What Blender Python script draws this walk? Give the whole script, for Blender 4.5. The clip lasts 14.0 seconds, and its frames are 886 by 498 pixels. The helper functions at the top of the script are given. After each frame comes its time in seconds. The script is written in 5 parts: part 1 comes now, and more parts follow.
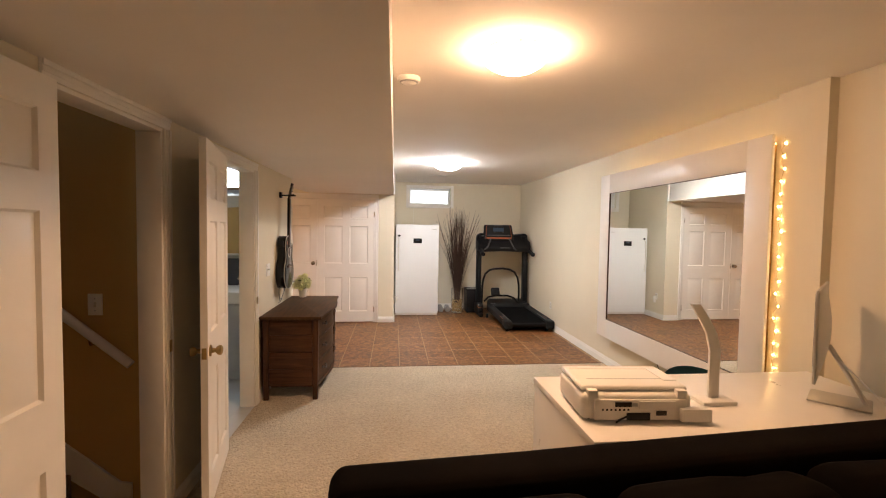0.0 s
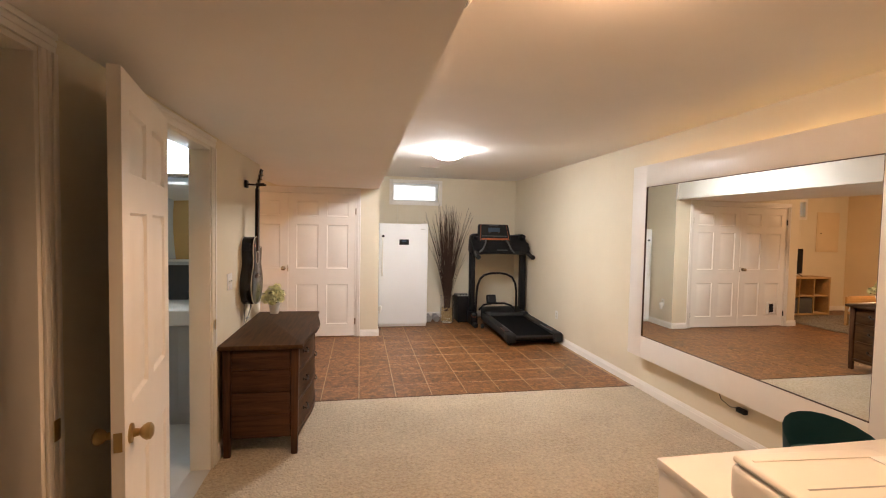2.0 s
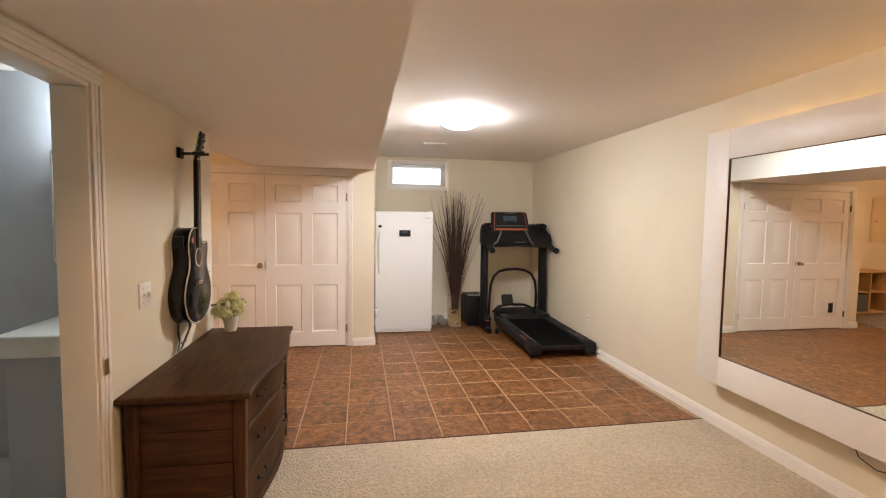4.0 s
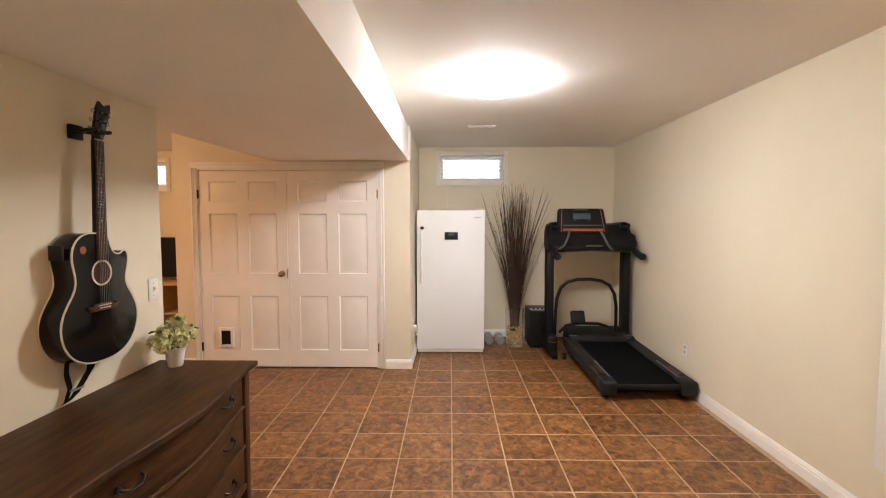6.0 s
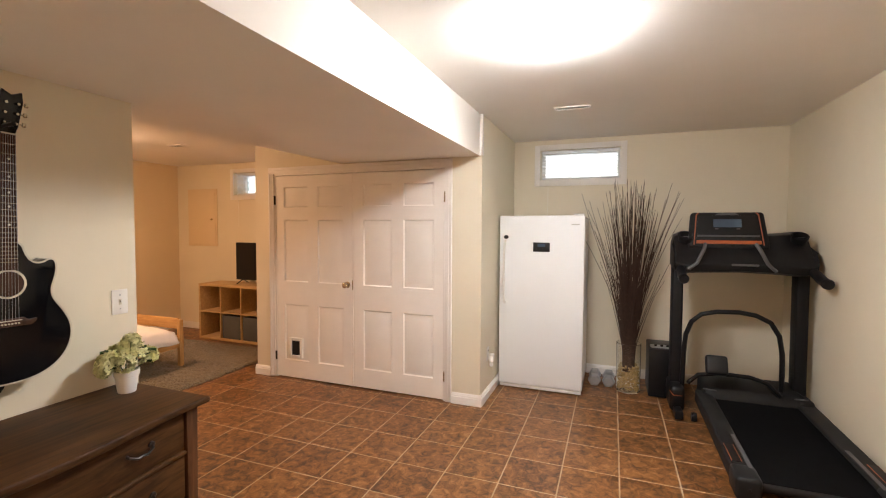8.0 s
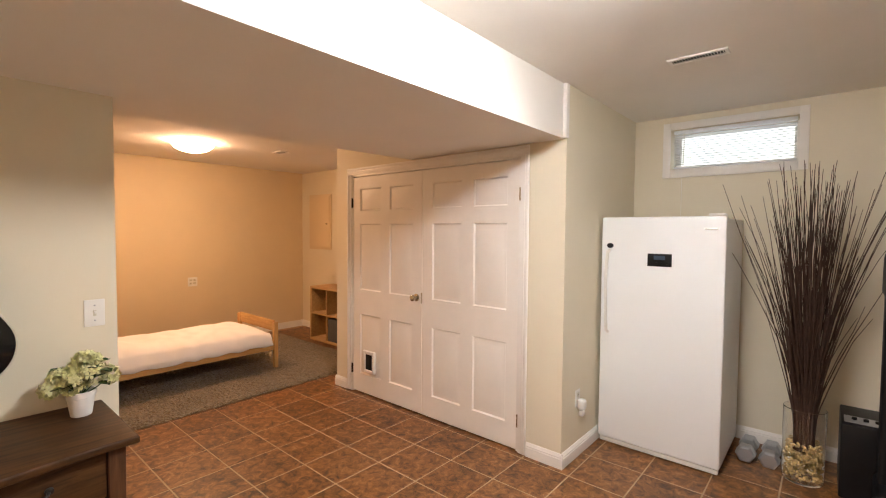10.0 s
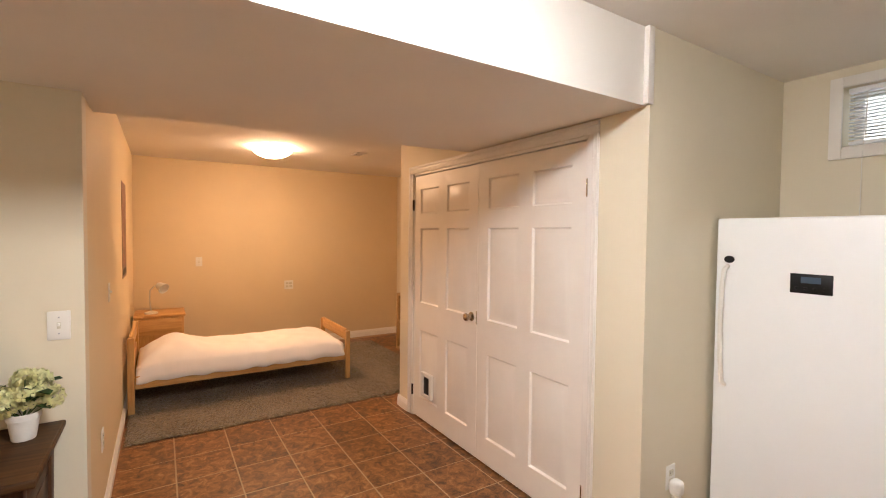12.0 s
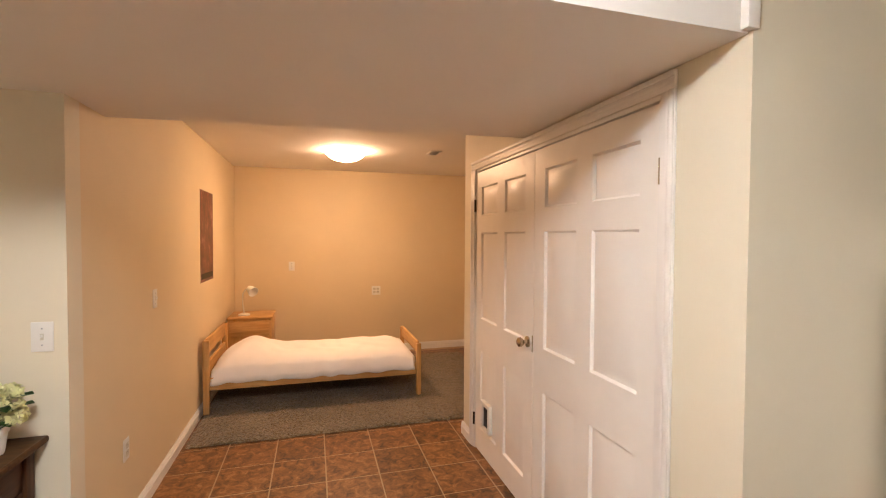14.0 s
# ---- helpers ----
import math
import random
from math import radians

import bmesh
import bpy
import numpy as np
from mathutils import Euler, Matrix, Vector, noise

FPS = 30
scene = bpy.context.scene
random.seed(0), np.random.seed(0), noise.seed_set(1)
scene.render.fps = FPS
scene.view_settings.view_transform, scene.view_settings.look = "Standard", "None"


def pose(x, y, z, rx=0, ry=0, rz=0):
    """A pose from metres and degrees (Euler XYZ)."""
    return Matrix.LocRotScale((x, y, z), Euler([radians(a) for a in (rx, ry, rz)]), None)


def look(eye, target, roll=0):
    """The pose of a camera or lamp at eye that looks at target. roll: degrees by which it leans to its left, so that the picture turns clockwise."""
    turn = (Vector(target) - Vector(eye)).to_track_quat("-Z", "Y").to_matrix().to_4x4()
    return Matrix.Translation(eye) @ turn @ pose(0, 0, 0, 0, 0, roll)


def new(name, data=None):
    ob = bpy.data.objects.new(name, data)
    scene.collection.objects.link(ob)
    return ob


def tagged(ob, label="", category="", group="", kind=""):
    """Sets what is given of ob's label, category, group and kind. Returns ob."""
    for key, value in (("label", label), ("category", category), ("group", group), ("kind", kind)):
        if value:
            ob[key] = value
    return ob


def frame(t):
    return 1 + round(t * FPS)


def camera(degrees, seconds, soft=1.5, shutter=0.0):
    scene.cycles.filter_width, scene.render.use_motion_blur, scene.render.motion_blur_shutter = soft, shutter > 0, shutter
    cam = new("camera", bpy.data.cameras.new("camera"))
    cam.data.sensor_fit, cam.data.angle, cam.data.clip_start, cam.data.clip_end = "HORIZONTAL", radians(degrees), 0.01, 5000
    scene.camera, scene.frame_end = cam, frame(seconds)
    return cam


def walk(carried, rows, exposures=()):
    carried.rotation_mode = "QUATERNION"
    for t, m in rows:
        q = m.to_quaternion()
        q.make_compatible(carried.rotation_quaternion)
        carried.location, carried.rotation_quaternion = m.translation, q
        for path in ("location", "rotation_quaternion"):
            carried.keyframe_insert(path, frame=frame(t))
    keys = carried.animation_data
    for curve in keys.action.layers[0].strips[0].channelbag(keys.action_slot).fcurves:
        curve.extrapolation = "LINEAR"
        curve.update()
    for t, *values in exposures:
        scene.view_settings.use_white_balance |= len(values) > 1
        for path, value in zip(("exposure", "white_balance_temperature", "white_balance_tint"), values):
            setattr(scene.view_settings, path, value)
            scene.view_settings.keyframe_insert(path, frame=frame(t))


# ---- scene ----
cam = camera(89.3, 14.0, soft=1.1)
PATH = [
    (0, (0.841, 0.264, 1.56), (1.056, 2.25, 1.471), 0.9),
    (0.5, (0.76, 0.491, 1.541), (1.015, 2.473, 1.46), 1.0),
    (1, (0.671, 0.724, 1.542), (0.97, 2.699, 1.461), 1.0),
    (1.5, (0.609, 0.964, 1.551), (0.942, 2.934, 1.467), 1.0),
    (2, (0.567, 1.225, 1.549), (0.932, 3.19, 1.463), 1.1),
    (2.5, (0.553, 1.49, 1.577), (0.941, 3.449, 1.47), 1.0),
    (5, (0.904, 2.762, 1.504), (1.166, 4.74, 1.368), 0.1),
    (5.5, (1.065, 2.982, 1.512), (1.196, 4.973, 1.378), 0.0),
    (6, (1.236, 3.195, 1.516), (1.205, 5.191, 1.389), 0.0),
    (6.5, (1.41, 3.405, 1.509), (1.196, 5.39, 1.396), -0.1),
    (7, (1.56, 3.62, 1.514), (1.174, 5.579, 1.407), -0.1),
    (7.5, (1.72, 3.849, 1.5), (1.171, 5.769, 1.407), -0.1),
    (8, (1.857, 4.09, 1.512), (1.151, 5.958, 1.419), 0.3),
    (10.5, (2.107, 5.281, 1.528), (0.681, 6.682, 1.453), 0.5),
    (11, (2.101, 5.507, 1.539), (0.569, 6.791, 1.462), 0.6),
    (11.5, (2.079, 5.716, 1.553), (0.458, 6.885, 1.471), 0.5),
    (12, (2.028, 5.89, 1.54), (0.337, 6.956, 1.474), 0.6),
    (12.5, (1.965, 6.057, 1.549), (0.21, 7.014, 1.483), 0.7),
    (13, (1.902, 6.223, 1.554), (0.086, 7.058, 1.49), 0.7),
    (13.5, (1.844, 6.405, 1.558), (-0.033, 7.094, 1.497), 0.7),
    (14, (1.778, 6.564, 1.553), (-0.143, 7.117, 1.499), 0.3),
]
walk(cam, [(t, look(eye, target, roll)) for t, eye, target, roll in PATH])

# ---- light and exposure ----
scene.view_settings.exposure = 0.25
world = bpy.data.worlds.new("world")
scene.world = world
world.use_nodes = True
_bg = world.node_tree.nodes["Background"]
_sky = world.node_tree.nodes.new("ShaderNodeTexSky")
_sky.sky_type = "NISHITA"
_sky.sun_disc = False
_sky.sun_elevation, _sky.sun_rotation = radians(35), radians(180)
world.node_tree.links.new(_sky.outputs[0], _bg.inputs["Color"])
_bg.inputs["Strength"].default_value = 0.12
_sun = new("sun", bpy.data.lights.new("sun", "SUN"))
_sun.data.energy, _sun.data.angle, _sun.data.color = 1.0, radians(12), (1, 0.96, 0.9)
_sun.matrix_world = look((0, 0, 30), (0, 21, 0))

WARM, NEUTRAL, BEDWARM, COOL = (1.0, 0.585, 0.33), (0.98, 0.975, 0.99), (1.0, 0.61, 0.36), (0.80, 0.90, 1.0)
LAMP_A, LAMP_B, LAMP_C, LAMP_D = 95.0, 138.0, 88.0, 26.0

# ---- plan, metres ----
XL, XR, YB, YD, YN = -0.345, 3.33, 9.00, 7.70, 5.62
XP, XCL = 0.835, -1.55
ZC, ZS, ZB = 2.45, 2.11, 2.41
XBF = -4.25
YS = -1.2
T = 0.12
TP, TX, TY = 0.338, 0.912, 5.285


# ---- materials ----
def _mat(name):
    m = bpy.data.materials.new(name)
    m.use_nodes = True
    nt = m.node_tree
    return m, nt, nt.nodes["Principled BSDF"]


def _tex(nt, kind, coord, scale, **kw):
    n = nt.nodes.new(kind)
    nt.links.new(coord, n.inputs["Vector"])
    n.inputs["Scale"].default_value = scale
    for k, v in kw.items():
        n.inputs[k].default_value = v
    return n


def _ramp(nt, fac, stops):
    r = nt.nodes.new("ShaderNodeValToRGB")
    el = r.color_ramp.elements
    while len(el) < len(stops):
        el.new(0.5)
    for e, (p, c) in zip(el, stops):
        e.position, e.color = p, (*c, 1)
    nt.links.new(fac, r.inputs[0])
    return r.outputs[0]


def _bump(nt, bsdf, height, strength, dist):
    b = nt.nodes.new("ShaderNodeBump")
    b.inputs["Strength"].default_value, b.inputs["Distance"].default_value = strength, dist
    nt.links.new(height, b.inputs["Height"])
    nt.links.new(b.outputs[0], bsdf.inputs["Normal"])


def surface(name, col, rough=0.6, metal=0.0, vary=0.06, scale=6.0, grain=250.0, bump=0.15, dist=0.001, coat=0.0, spec=0.5):
    """A plain surface with variation at two scales and fine relief."""
    m, nt, b = _mat(name)
    co = nt.nodes.new("ShaderNodeTexCoord").outputs["Object"]
    n1 = _tex(nt, "ShaderNodeTexNoise", co, scale, Detail=6.0, Roughness=0.6)
    lo = tuple(c * (1 - vary) for c in col)
    hi = tuple(min(1, c * (1 + vary)) for c in col)
    nt.links.new(_ramp(nt, n1.outputs[0], [(0.3, lo), (0.7, hi)]), b.inputs["Base Color"])
    n2 = _tex(nt, "ShaderNodeTexNoise", co, grain, Detail=3.0)
    _bump(nt, b, n2.outputs[0], bump, dist)
    rr = nt.nodes.new("ShaderNodeMapRange")
    rr.inputs["To Min"].default_value, rr.inputs["To Max"].default_value = max(0, rough - 0.06), min(1, rough + 0.06)
    nt.links.new(n1.outputs[0], rr.inputs["Value"])
    nt.links.new(rr.outputs[0], b.inputs["Roughness"])
    b.inputs["Metallic"].default_value = metal
    b.inputs["Coat Weight"].default_value = coat
    b.inputs["Specular IOR Level"].default_value = spec
    return m


def wood(name, dark, light, rough=0.45, axis=(1, 14, 14), scale=3.0):
    m, nt, b = _mat(name)
    co = nt.nodes.new("ShaderNodeTexCoord").outputs["Object"]
    mp = nt.nodes.new("ShaderNodeMapping")
    mp.inputs["Scale"].default_value = axis
    nt.links.new(co, mp.inputs["Vector"])
    n1 = _tex(nt, "ShaderNodeTexNoise", mp.outputs[0], scale, Detail=8.0, Roughness=0.65, Distortion=0.6)
    n2 = _tex(nt, "ShaderNodeTexNoise", co, 2.2, Detail=3.0)
    mx = nt.nodes.new("ShaderNodeMath")
    mx.operation = "MULTIPLY_ADD"
    nt.links.new(n2.outputs[0], mx.inputs[0])
    mx.inputs[1].default_value = 0.5
    nt.links.new(n1.outputs[0], mx.inputs[2])
    nt.links.new(_ramp(nt, mx.outputs[0], [(0.5, dark), (0.95, light)]), b.inputs["Base Color"])
    _bump(nt, b, n1.outputs[0], 0.12, 0.001)
    b.inputs["Roughness"].default_value = rough
    b.inputs["Specular IOR Level"].default_value = 0.18
    return m


def glow(name, col, strength, power=1.0):
    m, nt, b = _mat(name)
    b.inputs["Base Color"].default_value = (0.85, 0.82, 0.76, 1)
    b.inputs["Emission Color"].default_value = (*col, 1)
    b.inputs["Emission Strength"].default_value = strength
    b.inputs["Roughness"].default_value = 0.3
    return m


def tile_stone(name, cols):
    m, nt, b = _mat(name)
    co = nt.nodes.new("ShaderNodeTexCoord").outputs["Object"]
    info = nt.nodes.new("ShaderNodeObjectInfo")
    add = nt.nodes.new("ShaderNodeVectorMath")
    add.operation = "MULTIPLY_ADD"
    nt.links.new(info.outputs["Random"], add.inputs[0])
    add.inputs[1].default_value = (37, 91, 13)
    nt.links.new(co, add.inputs[2])
    n1 = _tex(nt, "ShaderNodeTexNoise", add.outputs[0], 17.0, Detail=9.0, Roughness=0.72, Distortion=0.8)
    n3 = _tex(nt, "ShaderNodeTexNoise", add.outputs[0], 60.0, Detail=4.0)
    sh = nt.nodes.new("ShaderNodeMath")
    sh.operation = "MULTIPLY_ADD"
    nt.links.new(info.outputs["Random"], sh.inputs[0])
    sh.inputs[1].default_value = 0.05
    nt.links.new(n1.outputs[0], sh.inputs[2])
    nt.links.new(_ramp(nt, sh.outputs[0], cols), b.inputs["Base Color"])
    mix = nt.nodes.new("ShaderNodeMath")
    mix.operation = "ADD"
    nt.links.new(n1.outputs[0], mix.inputs[0])
    nt.links.new(n3.outputs[0], mix.inputs[1])
    _bump(nt, b, mix.outputs[0], 0.25, 0.002)
    b.inputs["Roughness"].default_value = 0.42
    return m


def pile(name, a, c, scale, bump, dist):
    """Looped or shaggy carpet."""
    m, nt, b = _mat(name)
    co = nt.nodes.new("ShaderNodeTexCoord").outputs["Object"]
    v = _tex(nt, "ShaderNodeTexVoronoi", co, scale)
    n = _tex(nt, "ShaderNodeTexNoise", co, scale * 0.55, Detail=5.0, Roughness=0.7)
    n2 = _tex(nt, "ShaderNodeTexNoise", co, 2.0, Detail=3.0)
    s = nt.nodes.new("ShaderNodeMath")
    s.operation = "MULTIPLY_ADD"
    nt.links.new(n2.outputs[0], s.inputs[0])
    s.inputs[1].default_value = 0.35
    nt.links.new(n.outputs[0], s.inputs[2])
    nt.links.new(_ramp(nt, s.outputs[0], [(0.45, a), (0.9, c)]), b.inputs["Base Color"])
    d = nt.nodes.new("ShaderNodeMath")
    d.operation = "SUBTRACT"
    nt.links.new(n.outputs[0], d.inputs[0])
    nt.links.new(v.outputs["Distance"], d.inputs[1])
    _bump(nt, b, d.outputs[0], bump, dist)
    b.inputs["Roughness"].default_value = 0.95
    b.inputs["Specular IOR Level"].default_value = 0.1
    b.inputs["Sheen Weight"].default_value = 0.25
    return m


def clear(name, rough=0.0, tint=(1, 1, 1)):
    m, nt, b = _mat(name)
    b.inputs["Base Color"].default_value = (*tint, 1)
    b.inputs["Transmission Weight"].default_value = 1.0
    b.inputs["Roughness"].default_value = rough
    b.inputs["IOR"].default_value = 1.45
    return m


M_WALL = surface("cream_wall_paint", (0.745, 0.675, 0.525), 0.62, vary=0.03, scale=1.5, grain=320, bump=0.18)
M_WALL_BED = surface("tan_wall_paint", (0.74, 0.60, 0.39), 0.62, vary=0.03, scale=1.5, grain=320, bump=0.18)
M_STAIRWALL = surface("brown_wall_paint", (0.58, 0.37, 0.13), 0.65, vary=0.04, scale=1.5, grain=320, bump=0.18)
M_CEIL = surface("ceiling_paint", (0.84, 0.80, 0.745), 0.8, vary=0.03, scale=1.2, grain=220, bump=0.25)
M_WHITE = surface("white_gloss_paint", (0.83, 0.80, 0.75), 0.35, vary=0.025, scale=5, grain=180, bump=0.06)
M_DOOR = surface("white_door_paint", (0.86, 0.825, 0.765), 0.38, vary=0.03, scale=4, grain=140, bump=0.08)
M_APPL = surface("white_enamel", (0.86, 0.87, 0.87), 0.42, vary=0.006, scale=3, grain=500, bump=0.03, spec=0.4)
M_PLASTIC = surface("white_plastic", (0.80, 0.78, 0.73), 0.35, vary=0.02, bump=0.02)
M_GREY = surface("grey_metal", (0.42, 0.43, 0.44), 0.38, metal=0.7, vary=0.05)
M_DARKGREY = surface("dark_grey_plastic", (0.007, 0.007, 0.008), 0.55, spec=0.25, vary=0.15, grain=500, bump=0.2)
M_CHARCOAL = surface("charcoal_rail_plastic", (0.013, 0.0135, 0.014), 0.6, spec=0.25, vary=0.15, grain=500, bump=0.2)
M_BLACK = surface("black_plastic", (0.006, 0.006, 0.007), 0.45, spec=0.3, vary=0.2, grain=400, bump=0.1)
M_BELT = surface("running_belt_rubber", (0.004, 0.004, 0.0045), 0.85, vary=0.3, scale=9, grain=700, bump=0.4, spec=0.05)
M_ORANGE = surface("orange_plastic", (0.36, 0.085, 0.022), 0.45, vary=0.05)
M_SCREEN = surface("dim_screen", (0.06, 0.09, 0.13), 0.12, vary=0.05, bump=0.0)
M_DULL = surface("dull_grey_plastic", (0.085, 0.085, 0.088), 0.5, vary=0.1, bump=0.1, spec=0.3)
M_TV = surface("black_screen_glass", (0.006, 0.006, 0.007), 0.35, vary=0.1, bump=0.0, spec=0.25)
M_LACQUER = surface("black_lacquer", (0.004, 0.004, 0.005), 0.16, vary=0.2, bump=0.0, spec=0.35)
M_CREAM = surface("cream_binding", (0.62, 0.58, 0.47), 0.4, vary=0.05)
M_CHROME = surface("brushed_nickel", (0.50, 0.45, 0.36), 0.24, metal=1.0, vary=0.06, bump=0.02)
M_BRASS = surface("worn_brass", (0.45, 0.32, 0.14), 0.32, metal=1.0, vary=0.12)
M_IRON = surface("dark_iron", (0.035, 0.03, 0.027), 0.4, metal=0.8, vary=0.15)
M_DRESS_Y = wood("dark_dresser_wood", (0.014, 0.0062, 0.0028), (0.090, 0.040, 0.013), 0.55, axis=(14, 1, 14))
M_DRESS_X = wood("dark_dresser_side_wood", (0.022, 0.009, 0.005), (0.105, 0.045, 0.020), 0.45, axis=(1, 14, 14))
M_DRESS_Z = wood("dark_dresser_post_wood", (0.022, 0.009, 0.005), (0.10, 0.043, 0.019), 0.45, axis=(14, 14, 1))
M_PINE_Y = wood("pine_wood", (0.42, 0.22, 0.075), (0.66, 0.40, 0.16), 0.45, axis=(12, 1, 12))
M_PINE_X = wood("pine_wood_end", (0.42, 0.22, 0.075), (0.66, 0.40, 0.16), 0.45, axis=(1, 12, 12))
M_PINE_Z = wood("pine_wood_post", (0.42, 0.22, 0.075), (0.66, 0.40, 0.16), 0.45, axis=(12, 12, 1))
M_OAKBOX = wood("oak_veneer", (0.40, 0.25, 0.11), (0.60, 0.41, 0.20), 0.5, axis=(1, 12, 12))
M_ROSE = wood("rosewood", (0.02, 0.009, 0.006), (0.085, 0.04, 0.025), 0.4, axis=(14, 14, 1))
M_TILE = tile_stone("brown_slate_tile", [(0.36, (0.040, 0.015, 0.005)), (0.48, (0.132, 0.052, 0.015)), (0.59, (0.25, 0.104, 0.031)), (0.76, (0.41, 0.23, 0.105))])
M_GROUT = surface("pale_grout", (0.43, 0.32, 0.21), 0.9, vary=0.15, scale=8, grain=300, bump=0.4)
M_CARPET = pile("beige_loop_carpet", (0.45, 0.37, 0.26), (0.76, 0.66, 0.50), 75, 1.0, 0.012)
M_RUG = pile("brown_shag_rug", (0.115, 0.085, 0.046), (0.37, 0.28, 0.165), 70, 1.0, 0.02)
M_STAIRCARPET = pile("brown_stair_carpet", (0.14, 0.09, 0.05), (0.28, 0.19, 0.11), 90, 1.0, 0.01)
M_LINEN = surface("white_cotton_bedding", (0.84, 0.81, 0.78), 0.85, vary=0.03, scale=4, grain=160, bump=0.3, spec=0.2)
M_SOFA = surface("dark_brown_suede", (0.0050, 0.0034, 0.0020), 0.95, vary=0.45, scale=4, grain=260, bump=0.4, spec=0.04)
M_TEAL = surface("teal_chair_shell", (0.015, 0.075, 0.085), 0.5, vary=0.08)
M_DESK = surface("white_desk_laminate", (0.82, 0.79, 0.74), 0.30, vary=0.02, bump=0.02)
M_ALU = surface("silver_aluminium", (0.60, 0.59, 0.56), 0.38, metal=0.85, vary=0.03)
M_STEM = surface("dried_twig_bark", (0.055, 0.028, 0.018), 0.75, vary=0.4, scale=30, grain=300, bump=0.4)
M_PEBBLE = surface("golden_pebbles", (0.42, 0.29, 0.12), 0.3, vary=0.5, scale=40, bump=0.1)
M_PETAL = surface("cream_green_petals", (0.90, 0.88, 0.50), 0.6, vary=0.18, scale=30, bump=0.1)
M_LEAF = surface("green_leaves", (0.05, 0.12, 0.03), 0.5, vary=0.3, scale=30, bump=0.1)
M_POT = surface("white_ceramic", (0.80, 0.78, 0.74), 0.4, vary=0.03, bump=0.05)
M_GLASS = clear("clear_glass")
M_BLIND = surface("white_blind_slats", (0.80, 0.82, 0.84), 0.45, vary=0.02)
M_BATHTILE = surface("pale_floor_tile", (0.62, 0.64, 0.66), 0.35, vary=0.05)
M_BATHWALL = surface("grey_bath_wall", (0.50, 0.53, 0.57), 0.5, vary=0.04)
M_DARK = surface("dark_grey_wall_tile", (0.06, 0.065, 0.075), 0.3, vary=0.1)
M_GREYFAB = surface("grey_fabric_box", (0.10, 0.10, 0.10), 0.9, vary=0.1, grain=400, bump=0.4)
M_LAMP_A = glow("warm_lit_glass", WARM, LAMP_A)
M_LAMP_B = glow("neutral_lit_glass", NEUTRAL, LAMP_B)
M_LAMP_C = glow("warm_bedroom_lit_glass", BEDWARM, LAMP_C)
M_LAMP_D = glow("cool_lit_glass", COOL, LAMP_D)
M_FAIRY = glow("fairy_light_bulb", (1.0, 0.58, 0.20), 95.0)
M_DAY = glow("daylight_sky_backdrop", (0.88, 0.94, 1.0), 2.0)


def mirror_mat():
    m, nt, b = _mat("mirror_silver")
    b.inputs["Base Color"].default_value = (0.86, 0.87, 0.84, 1)
    b.inputs["Metallic"].default_value, b.inputs["Roughness"].default_value = 1.0, 0.01
    return m


M_MIRROR = mirror_mat()


def poster_mat():
    m, nt, b = _mat("dark_red_poster_print")
    co = nt.nodes.new("ShaderNodeTexCoord").outputs["Object"]
    n = _tex(nt, "ShaderNodeTexNoise", co, 7.0, Detail=6.0, Roughness=0.6)
    nt.links.new(_ramp(nt, n.outputs[0], [(0.35, (0.03, 0.008, 0.006)), (0.55, (0.16, 0.035, 0.025)), (0.68, (0.34, 0.16, 0.13)), (0.8, (0.6, 0.45, 0.4))]), b.inputs["Base Color"])
    b.inputs["Roughness"].default_value = 0.35
    return m


M_POSTER = poster_mat()

# ---- building helpers ----
BASE = {}


def thing(name, at, label, category, group="", kind=""):
    ob = new(name)
    ob.empty_display_size = 0.05
    ob.location = at
    BASE[ob.name] = Vector(at)
    return tagged(ob, label, category, group, kind)


def shade(me, angle=40):
    me.shade_smooth() if angle else None
    if angle:
        me.set_sharp_from_angle(angle=radians(angle))


def part(name, bm, material, parent=None, label="", smooth=40):
    """Links a bmesh in world places as one mesh under parent."""
    bmesh.ops.recalc_face_normals(bm, faces=bm.faces)
    base = BASE[parent.name] if parent else Vector((0, 0, 0))
    me = bpy.data.meshes.new(name)
    if parent:
        bmesh.ops.translate(bm, verts=bm.verts, vec=-base)
    bm.to_mesh(me)
    bm.free()
    shade(me, smooth)
    me.materials.append(material)
    ob = new(name, me)
    if parent:
        ob.parent = parent
        BASE[ob.name] = base
    else:
        BASE[ob.name] = base
    if label:
        tagged(ob, label)
    return ob


def setting(name, bm, material, label, category, smooth=40):
    ob = part(name, bm, material, None, "", smooth)
    return tagged(ob, label, category, kind="structure")


def box(x0, y0, z0, x1, y1, z1, bevel=0.0, seg=2, bm=None):
    own = bm is None
    b = bmesh.new()
    bmesh.ops.create_cube(b, size=1)
    for v in b.verts:
        v.co = ((x0 + x1) / 2 + v.co.x * abs(x1 - x0), (y0 + y1) / 2 + v.co.y * abs(y1 - y0), (z0 + z1) / 2 + v.co.z * abs(z1 - z0))
    if bevel:
        bmesh.ops.bevel(b, geom=list(b.edges), offset=bevel, segments=seg, profile=0.5, affect="EDGES")
    if own:
        return b
    return join(bm, b)


def join(bm, other):
    me = bpy.data.meshes.new("tmp")
    other.to_mesh(me)
    other.free()
    bm.from_mesh(me)
    bpy.data.meshes.remove(me)
    return bm


